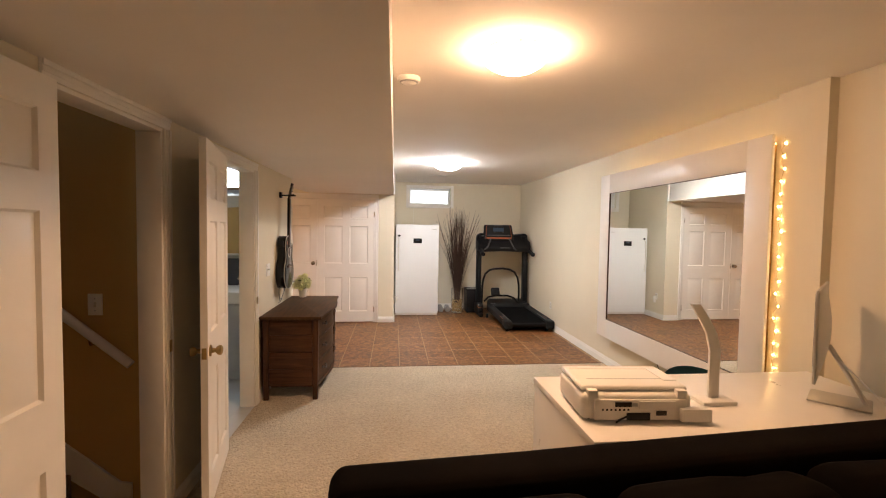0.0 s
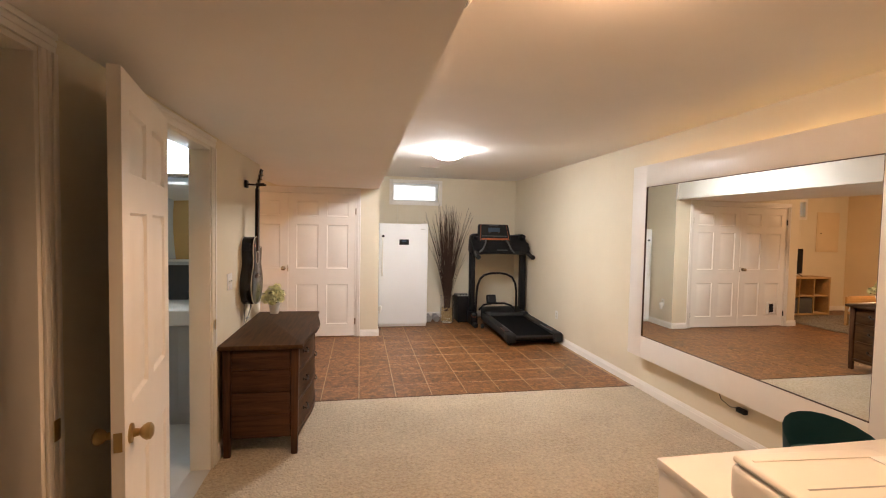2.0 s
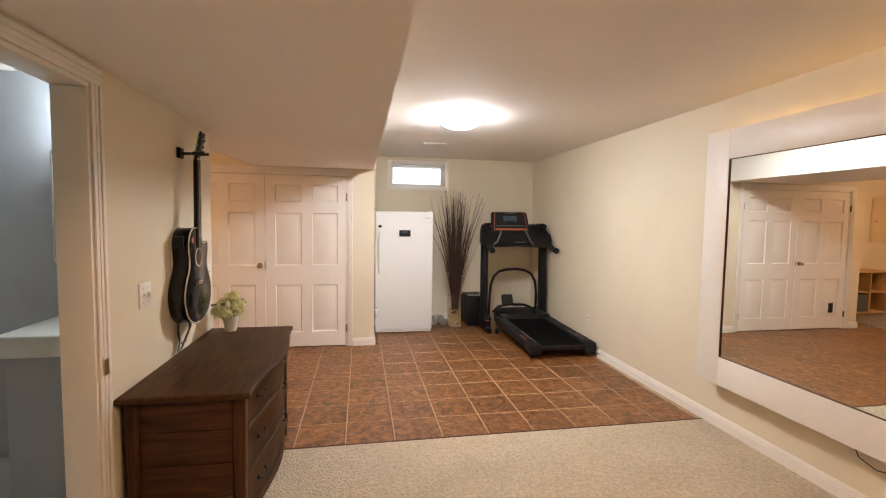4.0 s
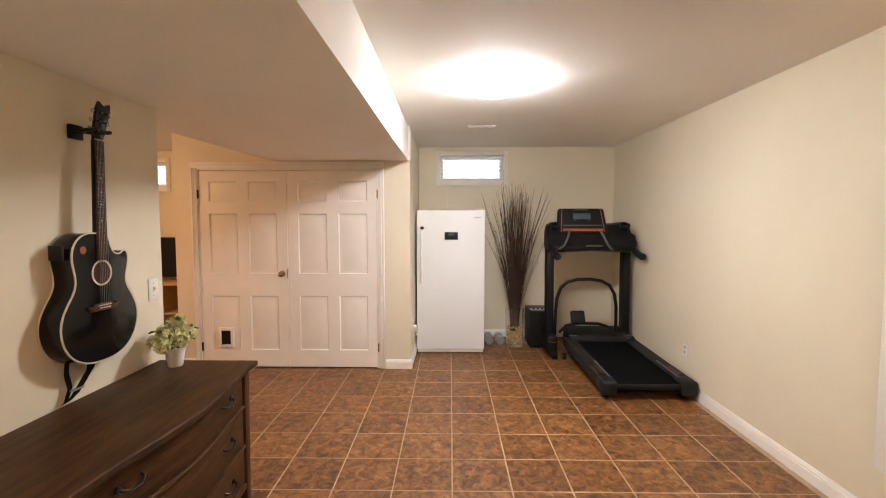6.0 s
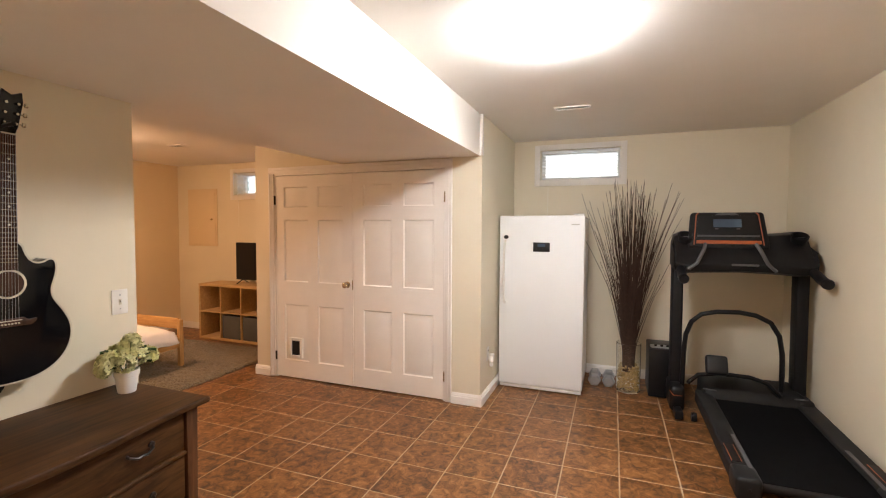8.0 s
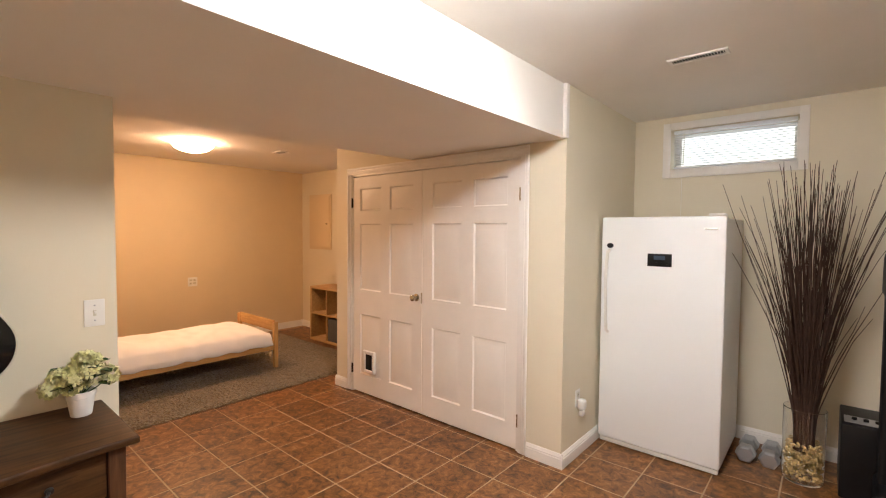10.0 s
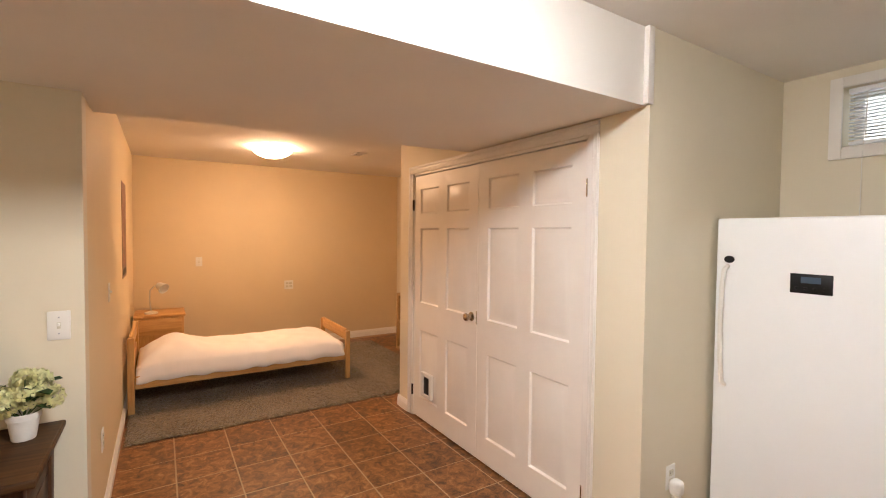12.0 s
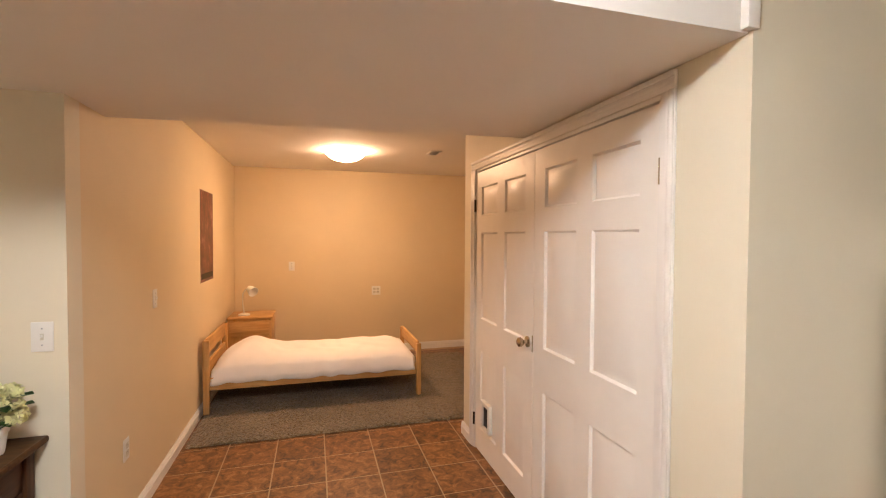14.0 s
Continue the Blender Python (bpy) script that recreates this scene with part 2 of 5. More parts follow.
def tube(points, r, n=8, bm=None, taper=None):
    """A round bar along points."""
    own = bm is None
    b = bmesh.new()
    rings = []
    pts = [Vector(p) for p in points]
    for i, p in enumerate(pts):
        d = (pts[min(i + 1, len(pts) - 1)] - pts[max(i - 1, 0)]).normalized()
        a = d.orthogonal().normalized() if not rings else (rings[-1][1] - d * rings[-1][1].dot(d)).normalized()
        c = d.cross(a)
        rr = r if taper is None else r + (taper - r) * i / (len(pts) - 1)
        rings.append(([b.verts.new(p + (a * math.cos(2 * math.pi * k / n) + c * math.sin(2 * math.pi * k / n)) * rr) for k in range(n)], a))
    for (u, _), (w, _) in zip(rings, rings[1:]):
        for k in range(n):
            b.faces.new((u[k], u[(k + 1) % n], w[(k + 1) % n], w[k]))
    b.faces.new(rings[0][0][::-1])
    b.faces.new(rings[-1][0])
    if own:
        return b
    return join(bm, b)


def lathe(profile, centre, n=32, axis="z", bm=None):
    """Turns a profile of (radius, height) pairs about an axis through centre."""
    own = bm is None
    b = bmesh.new()
    rows = []
    for r, h in profile:
        row = []
        for k in range(n):
            a = 2 * math.pi * k / n
            p = (r * math.cos(a), r * math.sin(a), h)
            if axis == "x":
                p = (h, r * math.cos(a), r * math.sin(a))
            if axis == "y":
                p = (r * math.cos(a), h, r * math.sin(a))
            row.append(b.verts.new(Vector(centre) + Vector(p)))
        rows.append(row)
    for u, w in zip(rows, rows[1:]):
        for k in range(n):
            b.faces.new((u[k], u[(k + 1) % n], w[(k + 1) % n], w[k]))
    for row in (rows[0], rows[-1]):
        b.faces.new(row)
    bmesh.ops.remove_doubles(b, verts=b.verts, dist=1e-5)
    if own:
        return b
    return join(bm, b)


def prism(outline, h, bevel=0.0, seg=2):
    """Extrudes a 2D outline (x, y) from z = 0 to h."""
    b = bmesh.new()
    f = b.faces.new([b.verts.new((x, y, 0)) for x, y in outline])
    g = bmesh.ops.extrude_face_region(b, geom=[f])
    top = [v for v in g["geom"] if isinstance(v, bmesh.types.BMVert)]
    bmesh.ops.translate(b, verts=top, vec=(0, 0, h))
    if bevel:
        ed = [e for e in b.edges if abs(e.verts[0].co.z - e.verts[1].co.z) < 1e-6]
        bmesh.ops.bevel(b, geom=ed, offset=bevel, segments=seg, profile=0.5, affect="EDGES")
    return b


def moved(bm, m):
    bm.transform(m)
    return bm


def wall(name, rects, material, label):
    """A wall of boxes butted end to end."""
    bm = bmesh.new()
    for r in rects:
        box(*r, bm=bm)
    return setting(name, bm, material, label, "wall", 0)


# ---- the large structure ----
SD0, SD1, SDH = 1.98, 2.72, 2.05    # stair doorway along y
BD0, BD1, BDH = 3.42, 4.23, 2.03    # bathroom doorway along y
CD0, CD1, CDH = -1.31, 0.515, 2.040  # closet opening along x
WX0, WX1, WZ0, WZ1 = 1.112, 1.922, 2.02, 2.345  # gym window opening
VX0, VX1, VZ0, VZ1 = -3.16, -2.44, 1.95, 2.27    # bedroom window opening

wall("wall_west", [(XL - T, YS, 0, XL, SD0, ZC), (XL - T, SD0, SDH, XL, SD1, ZC), (XL - T, SD1, 0, XL, BD0, ZC),
                   (XL - T, BD0, BDH, XL, BD1, ZC), (XL - T, BD1, 0, XL, YN, ZC)], M_WALL, "cream painted wall with two doorways")
wall("wall_corridor", [(XBF - 0.1, YN - T, 0, XL - T, YN, ZC)], M_WALL_BED, "cream painted wall between corridor and bedroom")
wall("wall_closet", [(XCL, YD, 0, CD0, YD + T, ZC), (CD0, YD, CDH, CD1, YD + T, ZC), (CD1, YD, 0, XP, YD + T, ZC)], M_WALL, "cream painted closet wall round the double doors")
wall("wall_pier_east", [(XP - T, YD + T, 0, XP, YB, ZC)], M_WALL, "cream painted side of the closet")
wall("wall_pier_west", [(XCL, YD + T, 0, XCL + T, YB, ZC)], M_WALL_BED, "cream painted side of the closet towards the bedroom")
wall("wall_north", [(XBF - 0.1, YB, 0, VX0, YB + 0.25, ZC), (VX0, YB, 0, VX1, YB + 0.25, VZ0), (VX0, YB, VZ1, VX1, YB + 0.25, ZC), (VX1, YB, 0, WX0, YB + 0.25, ZC),
                    (WX0, YB, 0, WX1, YB + 0.25, WZ0), (WX0, YB, WZ1, WX1, YB + 0.25, ZC), (WX1, YB, 0, XR + 0.1, YB + 0.25, ZC)], M_WALL, "cream painted end wall with high basement windows")
wall("wall_east", [(XR, YS, 0, XR + T, YB, ZC)], M_WALL, "long cream painted wall behind the mirror")
wall("wall_south", [(XL - T, YS - T, 0, XR + T, YS, ZC)], M_WALL, "plain cream wall closing the room")
wall("wall_bedroom", [(XBF - T, YN, 0, XBF, YB, ZC)], M_WALL_BED, "tan painted bedroom wall with switch and outlet")
wall("wall_pilaster", [(XR - 0.06, 2.58, 0.0, XR - 0.0005, 2.92, ZC - 0.001)], M_WALL, "shallow cream painted pilaster beside the mirror")
setting("ceiling", box(XL - T, YS - T, ZC, XR + T, YB + 0.2, ZC + 0.1), M_CEIL, "off-white painted ceiling", "ceiling", 0)
setting("ceiling_bedroom", box(XBF - T, YN - T, ZB, -0.42, YB + 0.2, ZB + 0.1), M_CEIL, "off-white bedroom ceiling", "ceiling", 0)
bm = box(XL, YS, ZS, 0.82, YD, ZC - 0.002)
side = prism([(XL, YN), (XL, YD), (-0.53, YD), (-0.71, YN)], ZC - 0.002 - ZS)
join(bm, moved(side, Matrix.Translation((0, 0, ZS))))
setting("soffit", bm, M_CEIL, "dropped off-white ceiling bulkhead along the room", "soffit", 0)
setting("trim_bulkhead_corner", box(0.821, YD - 0.03, ZS + 0.004, 0.846, YD + 0.012, ZC - 0.003, 0.003), M_CEIL, "white corner strip at the bulkhead end", "trim")

# floors
setting("floor", box(XBF - T, TY, -0.10, XR + T, YB + 0.2, -0.0012), M_GROUT, "brown slate tile floor with pale grout", "floor", 0)
FLOOR = bpy.data.objects["floor"]
setting("floor_carpet", box(XL - T, YS - T, -0.10, XR + T, TY - 0.004, 0.004, 0.003), M_CARPET, "beige looped wall-to-wall carpet", "carpet", 0)
setting("trim_floor_strip", box(XL + 0.001, TY - 0.012, -0.002, XR - 0.001, TY + 0.004, 0.006, 0.002), M_DRESS_X, "thin dark strip between carpet and tile", "trim")


# ---- skirting boards ----
def skirting(name, x0, y0, x1, y1, nx, ny, h=0.095, label="white moulded skirting board"):
    """A moulded board along a wall line; (nx, ny) points into the room."""
    prof = [(0.0, 0.0), (0.016, 0.0), (0.016, h * 0.66), (0.011, h * 0.70), (0.013, h * 0.78), (0.006, h * 0.93), (0.004, h), (0.0, h)]
    b = bmesh.new()
    ends = []
    for x, y in ((x0, y0), (x1, y1)):
        ends.append([b.verts.new((x + nx * (d + 0.0005), y + ny * (d + 0.0005), z + 0.001)) for d, z in prof])
    n = len(prof)
    for k in range(n):
        b.faces.new((ends[0][k], ends[0][(k + 1) % n], ends[1][(k + 1) % n], ends[1][k]))
    b.faces.new(ends[0])
    b.faces.new(ends[1][::-1])
    return setting(name, b, M_WHITE, label, "baseboard", 25)


CAS = 0.062
skirting("baseboard_east", XR, YS, XR, YB, -1, 0)
skirting("baseboard_north", XP, YB, XR, YB, 0, -1)
skirting("baseboard_pier_side", XP, YD - 0.016, XP, YB, 1, 0)
skirting("baseboard_pier_front", CD1 + CAS + 0.004, YD, XP + 0.016, YD, 0, -1)
skirting("baseboard_pier_west", XCL - 0.016, YD, CD0 - CAS - 0.004, YD, 0, -1)
skirting("baseboard_pier_bed", XCL, YD - 0.016, XCL, YB, -1, 0)
skirting("baseboard_corridor", XBF, YN, XL + 0.016, YN, 0, 1)
skirting("baseboard_nib", XL, BD1 + CAS + 0.004, XL, YN + 0.016, 1, 0)
skirting("baseboard_between", XL, SD1 + CAS + 0.004, XL, BD0 - CAS - 0.004, 1, 0)
skirting("baseboard_bedroom", XBF, YN, XBF, YB, 1, 0)
skirting("baseboard_bed_north", XBF, YB, XCL, YB, 0, -1)


# ---- door casings ----
def casing(name, fixed, a0, a1, h, axis, sign, label):
    """Moulded trim on three sides of an opening, with the lining of the opening."""
    ob = thing(name, ((a0 + a1) / 2, fixed, 0) if axis == "x" else (fixed, (a0 + a1) / 2, 0), label, "door frame", kind="structure")
    def bx(p0, p1, d0, d1, z0, z1, bev):
        lo, hi = sorted((fixed + sign * d0, fixed + sign * d1))
        return box(p0, lo, z0, p1, hi, z1, bev) if axis == "x" else box(lo, p0, z0, hi, p1, z1, bev)
    def strip(p0, p1, z0, z1, vertical, outer):
        b = bx(p0, p1, 0.0008, 0.011, z0, z1, 0.002)
        if vertical:
            q = (p1 - 0.022, p1 - 0.002) if outer > 0 else (p0 + 0.002, p0 + 0.022)
            join(b, bx(q[0], q[1], 0.0105, 0.019, z0, z1, 0.003))
            m = (p0 + p1) / 2
            join(b, bx(m - 0.012, m + 0.004, 0.0105, 0.0145, z0, z1, 0.002))
        else:
            join(b, bx(p0, p1, 0.0105, 0.019, z1 - 0.022, z1 - 0.002, 0.003))
            join(b, bx(p0, p1, 0.0105, 0.0145, (z0 + z1) / 2 - 0.012, (z0 + z1) / 2 + 0.004, 0.002))
        return b
    part("casing_side", strip(a0 - CAS, a0, 0.004, h, True, -1), M_WHITE, ob)
    part("casing_side", strip(a1, a1 + CAS, 0.004, h, True, 1), M_WHITE, ob)
    part("casing_head", strip(a0 - CAS, a1 + CAS, h, h + CAS, False, 0), M_WHITE, ob)
    part("jamb", bx(a0, a0 + 0.018, 0.0005, -T, 0.004, h - 0.019, 0.001), M_WHITE, ob)
    part("jamb", bx(a1 - 0.018, a1, 0.0005, -T, 0.004, h - 0.019, 0.001), M_WHITE, ob)
    part("jamb_head", bx(a0, a1, 0.0005, -T, h - 0.018, h, 0.001), M_WHITE, ob)
    return ob


casing("door_frame_closet", YD, CD0, CD1, CDH, "x", -1, "white moulded casing round the closet doors")
STAIR_FRAME = casing("door_frame_stairs", XL, SD0, SD1, SDH, "y", 1, "white moulded casing of the stair doorway")
BATH_FRAME = casing("door_frame_bathroom", XL, BD0, BD1, BDH, "y", 1, "white moulded casing of the bathroom doorway")


# ---- six-panel doors ----
def door_leaf(w, h, t=0.035, flap=False):
    """A moulded six-panel leaf: x from 0 to w, z from 0 to h, faces at y = 0 and t. Returns slab and panels."""
    st, mid = 0.118 * w, 0.128 * w
    xs = [(st, (w - mid) / 2), ((w + mid) / 2, w - st)]
    zs = [(0.086 * h, 0.366 * h), (0.480 * h, 0.785 * h), (0.846 * h, 0.946 * h)]
    xcuts = sorted({0, w, *[v for p in xs for v in p]})
    zcuts = sorted({0, h, *[v for p in zs for v in p]})
    b = bmesh.new()
    for face_y, out in ((0.0, 1), (t, -1)):
        for i in range(len(xcuts) - 1):
            for k in range(len(zcuts) - 1):
                x0, x1, z0, z1 = xcuts[i], xcuts[i + 1], zcuts[k], zcuts[k + 1]
                if (x0, x1) in xs and (z0, z1) in zs:
                    rings = []
                    for ins, dep in ((0, 0), (0.009, 0.012), (0.015, 0.012), (0.044, 0.002)):
                        y = face_y + out * dep
                        rings.append([b.verts.new(c) for c in ((x0 + ins, y, z0 + ins), (x1 - ins, y, z0 + ins), (x1 - ins, y, z1 - ins), (x0 + ins, y, z1 - ins))])
                    for u, v in zip(rings, rings[1:]):
                        for q in range(4):
                            b.faces.new((u[q], u[(q + 1) % 4], v[(q + 1) % 4], v[q]))
                    b.faces.new(rings[-1])
                else:
                    b.faces.new([b.verts.new(c) for c in ((x0, face_y, z0), (x1, face_y, z0), (x1, face_y, z1), (x0, face_y, z1))])
    for p, q in (((0, 0), (w, 0)), ((w, 0), (w, h)), ((w, h), (0, h)), ((0, h), (0, 0))):
        b.faces.new([b.verts.new(c) for c in ((p[0], 0, p[1]), (q[0], 0, q[1]), (q[0], t, q[1]), (p[0], t, p[1]))])
    bmesh.ops.remove_doubles(b, verts=b.verts, dist=1e-5)
    return b


def knob(centre, axis, sign):
    prof = [(0.031, 0.0), (0.031, 0.006), (0.014, 0.010), (0.011, 0.026), (0.020, 0.034), (0.027, 0.045), (0.026, 0.056), (0.016, 0.063), (0.001, 0.064)]
    return lathe([(r, h * sign) for r, h in prof], centre, 24, axis)


def hinge(x, y, z):
    b = tube([(x, y, z - 0.045), (x, y, z + 0.045)], 0.006, 10)
    join(b, box(x - 0.012, y + 0.002, z - 0.044, x + 0.012, y + 0.006, z + 0.044, 0.001))
    return b


mid = -0.407
leafs = ((CD0 + 0.004, mid - 0.002, "closet_door", "white six-panel closet door with a cat flap and knob, closed"), (mid + 0.002, CD1 - 0.004, "closet_door", "white six-panel closet door, closed"))
for i, (x0, x1, nm, lab) in enumerate(leafs):
    ob = thing(nm, ((x0 + x1) / 2, YD + 0.004, 0.012), lab, "door", "closet double doors")
    part("leaf", moved(door_leaf(x1 - x0, CDH - 0.039), Matrix.Translation((x0, YD + 0.004, 0.014))), M_DOOR, ob, smooth=20)
    hx = x0 - 0.001 if i == 0 else x1 + 0.001
    for hz in (0.22, 1.78):
        part("hinge", hinge(hx, YD - 0.006, hz), M_CHROME if i else M_IRON, ob, "dark metal hinge" if i == 0 else "steel hinge")
    if i == 0:
        part("knob", knob((x1 - 0.058, YD + 0.003, 0.975), "y", -1), M_CHROME, ob, "brushed nickel knob")
        fx, fz = x0 + 0.25, 0.315
        b = box(fx - 0.078, YD - 0.022, fz - 0.095, fx - 0.050, YD + 0.006, fz + 0.105, 0.006)
        box(fx + 0.050, YD - 0.022, fz - 0.095, fx + 0.078, YD + 0.006, fz + 0.105, 0.006, bm=b)
        box(fx - 0.052, YD - 0.022, fz + 0.075, fx + 0.052, YD + 0.006, fz + 0.105, 0.006, bm=b)
        box(fx - 0.052, YD - 0.022, fz - 0.095, fx + 0.052, YD + 0.006, fz - 0.070, 0.006, bm=b)
        fl = part("cat_flap", b, M_PLASTIC, ob, "white plastic cat flap frame")
        part("flap", box(fx - 0.051, YD - 0.006, fz - 0.071, fx + 0.051, YD + 0.002, fz + 0.076, 0.002), M_BLACK, fl, "dark smoked flap")
        part("strike", box(x1 - 0.006, YD - 0.001, 0.93, x1 + 0.001, YD + 0.004, 1.02, 0.001), M_CHROME, ob)


def swung_door(name, hinge_at, angle, w, h, label, knobs=True):
    """A leaf turned about its hinge; angle in degrees from +x."""
    ob = thing(name, hinge_at, label, "door")
    m = Matrix.Translation(hinge_at) @ Matrix.Rotation(radians(angle), 4, "Z")
    part("leaf", moved(door_leaf(w, h), m @ Matrix.Translation((0, 0, 0.014))), M_DOOR, ob, smooth=20)
    if knobs:
        for s, y in ((-1, 0.0), (1, 0.035)):
            part("knob", moved(knob((w - 0.065, y, 0.885), "y", s), m), M_BRASS, ob, "worn brass knob")
        part("latch_plate", moved(box(w - 0.0005, 0.006, 0.855, w + 0.0015, 0.029, 0.915, 0.0005), m), M_BRASS, ob)
    for hz in (0.25, 1.05, 1.82):
        part("hinge", moved(tube([(-0.004, 0.0, hz - 0.045), (-0.004, 0.0, hz + 0.045)], 0.006, 10), m), M_BRASS, ob)
    return ob


swung_door("bathroom_door", (XL + 0.028, BD0 + 0.01, 0), -78, 0.74, BDH - 0.03, "white six-panel bathroom door standing open into the room")
swung_door("stair_door", (XL + 0.03, SD0 - 0.075, 0), -88, 0.76, SDH - 0.03, "white six-panel stair door folded back against the wall")
part("strike_plate", box(XL + 0.0195, SD1 + 0.008, 0.89, XL + 0.0215, SD1 + 0.036, 0.955, 0.001), M_BRASS, STAIR_FRAME, "brass strike plate")
part("strike_plate", box(XL + 0.0195, BD1 + 0.008, 0.89, XL + 0.0215, BD1 + 0.036, 0.955, 0.001), M_BRASS, BATH_FRAME, "brass strike plate")


# ---- ceiling lamps ----
def dome_lamp(x, y, z, r, material, label, rim=0.72):
    ob = thing("ceiling_light", (x, y, z), label, "ceiling light", "ceiling lights")
    part("base_plate", lathe([(r * rim, -0.0005), (r * (rim + 0.02), -0.008), (r * (rim - 0.02), -0.018), (0.001, -0.018)], (x, y, z), 40), M_WHITE, ob)
    prof = [(r, -0.022), (r * 0.97, -0.04), (r * 0.84, -0.065), (r * 0.60, -0.088), (r * 0.30, -0.103), (0.02, -0.108), (0.001, -0.108)]
    part("shade", lathe([(r * (rim - 0.02), -0.0185)] + prof, (x, y, z), 40), material, ob, "lit frosted glass bowl")
    for k in range(3):
        a = 2 * math.pi * k / 3 + 0.4
        cx, cy = x + (r + 0.006) * math.cos(a), y + (r + 0.006) * math.sin(a)
        part("clip", tube([(cx, cy, z - 0.012), (cx, cy, z - 0.034)], 0.004, 8), M_CHROME, ob)
    return ob


dome_lamp(1.43, 2.49, ZC, 0.165, M_LAMP_A, "lit frosted glass dome light giving warm light", 0.94)
dome_lamp(1.54, 6.27, ZC, 0.19, M_LAMP_B, "lit frosted glass dome light giving white light")
dome_lamp(-2.84, 6.87, ZB, 0.19, M_LAMP_C, "lit frosted glass dome light over the bed", 0.90)

ob = thing("smoke_detector", (0.915, 2.96, ZC), "white round smoke detector on the ceiling", "smoke detector")
part("body", lathe([(0.066, -0.0005), (0.068, -0.012), (0.062, -0.026), (0.030, -0.038), (0.001, -0.039)], (0.915, 2.96, ZC), 32), M_PLASTIC, ob)
part("grille", lathe([(0.058, -0.0265), (0.052, -0.031), (0.046, -0.0325), (0.040, -0.031)], (0.915, 2.96, ZC), 32), M_GREY, ob)


def ceiling_vent(x, y, z, lx, ly, n, label):
    ob = thing("ceiling_vent", (x, y, z), label, "vent")
    b = bmesh.new()
    f = 0.018
    for r in ((x - lx, y - ly, x + lx, y - ly + f), (x - lx, y + ly - f, x + lx, y + ly), (x - lx, y - ly + f, x - lx + f, y + ly - f), (x + lx - f, y - ly + f, x + lx, y + ly - f)):
        box(r[0], r[1], z - 0.010, r[2], r[3], z - 0.0005, 0.002, bm=b)
    part("frame", b, M_WHITE, ob)
    # no duct is cut; a black sheet gives the darkness between the slats
    part("backing", box(x - lx + f, y - ly + f, z - 0.003, x + lx - f, y + ly - f, z - 0.0006), M_BLACK, ob, "black sheet for the shade in the duct")
    for k in range(n):
        sx = x - lx + f + (k + 0.5) * (2 * lx - 2 * f) / n
        b = box(-0.0028, -(ly - f), -0.0008, 0.0028, ly - f, 0.0008)
        part("slat", moved(b, Matrix.Translation((sx, y, z - 0.0065)) @ Matrix.Rotation(radians(35), 4, "Y")), M_WHITE, ob)


ceiling_vent(1.55, 7.72, ZC, 0.14, 0.045, 18, "white slatted air vent in the ceiling")
ceiling_vent(-2.66, 7.74, ZB, 0.10, 0.06, 8, "small white air vent in the bedroom ceiling")


# ---- windows ----
def basement_window(name, x0, x1, z0, z1, label, cord_x):
    ob = thing(name, ((x0 + x1) / 2, YB, z0), label, "window", kind="structure")
    c = 0.055
    b = box(x0 - c, YB - 0.016, z0 - c, x0, YB - 0.0005, z1 + c, 0.003)
    box(x1, YB - 0.016, z0 - c, x1 + c, YB - 0.0005, z1 + c, 0.003, bm=b)
    box(x0, YB - 0.016, z1, x1, YB - 0.0005, z1 + c, 0.003, bm=b)
    box(x0, YB - 0.016, z0 - c, x1, YB - 0.0005, z0, 0.003, bm=b)
    part("window_frame", b, M_WHITE, ob, "white painted casing")
    part("window_sill", box(x0, YB + 0.0005, z0 + 0.0005, x1, YB + 0.20, z0 + 0.012, 0.002), M_WHITE, ob)
    y = YB + 0.17
    b = box(x0, y, z0 + 0.012, x0 + 0.035, y + 0.04, z1, 0.003)
    box(x1 - 0.035, y, z0 + 0.012, x1, y + 0.04, z1, 0.003, bm=b)
    box(x0 + 0.035, y, z1 - 0.03, x1 - 0.035, y + 0.04, z1, 0.003, bm=b)
    box(x0 + 0.035, y, z0 + 0.012, x1 - 0.035, y + 0.04, z0 + 0.042, 0.003, bm=b)
    part("sash", b, M_WHITE, ob)
    part("pane", box(x0 + 0.035, y + 0.018, z0 + 0.042, x1 - 0.035, y + 0.022, z1 - 0.03), M_GLASS, ob).visible_shadow = False
    bl = thing("window_blind", ((x0 + x1) / 2, YB + 0.06, z1), "white slatted blind lowered over the high window", "blind")
    part("head_rail", box(x0 + 0.012, YB + 0.03, z1 - 0.028, x1 - 0.012, YB + 0.07, z1 - 0.002, 0.003), M_BLIND, bl)
    n = 14
    for k in range(n):
        zz = z1 - 0.045 - k * (z1 - z0 - 0.10) / (n - 1)
        s = box(-(x1 - x0) / 2 + 0.014, -0.0135, -0.0008, (x1 - x0) / 2 - 0.014, 0.0135, 0.0008)
        part("slat", moved(s, Matrix.Translation(((x0 + x1) / 2, YB + 0.05, zz)) @ Matrix.Rotation(radians(-9), 4, "X")), M_BLIND, bl)
    part("bottom_rail", box(x0 + 0.014, YB + 0.035, z0 + 0.022, x1 - 0.014, YB + 0.065, z0 + 0.040, 0.003), M_BLIND, bl)
    part("pull_cord", tube([(cord_x, YB + 0.028, z1 - 0.03), (cord_x, YB - 0.020, z0 - 0.06), (cord_x, YB - 0.022, z0 - 0.42)], 0.0018, 6), M_PLASTIC, bl)
    part("wand", tube([(x0 + 0.09, YB + 0.026, z1 - 0.03), (x0 + 0.09, YB + 0.022, z0 + 0.05)], 0.0035, 6), M_PLASTIC, bl)


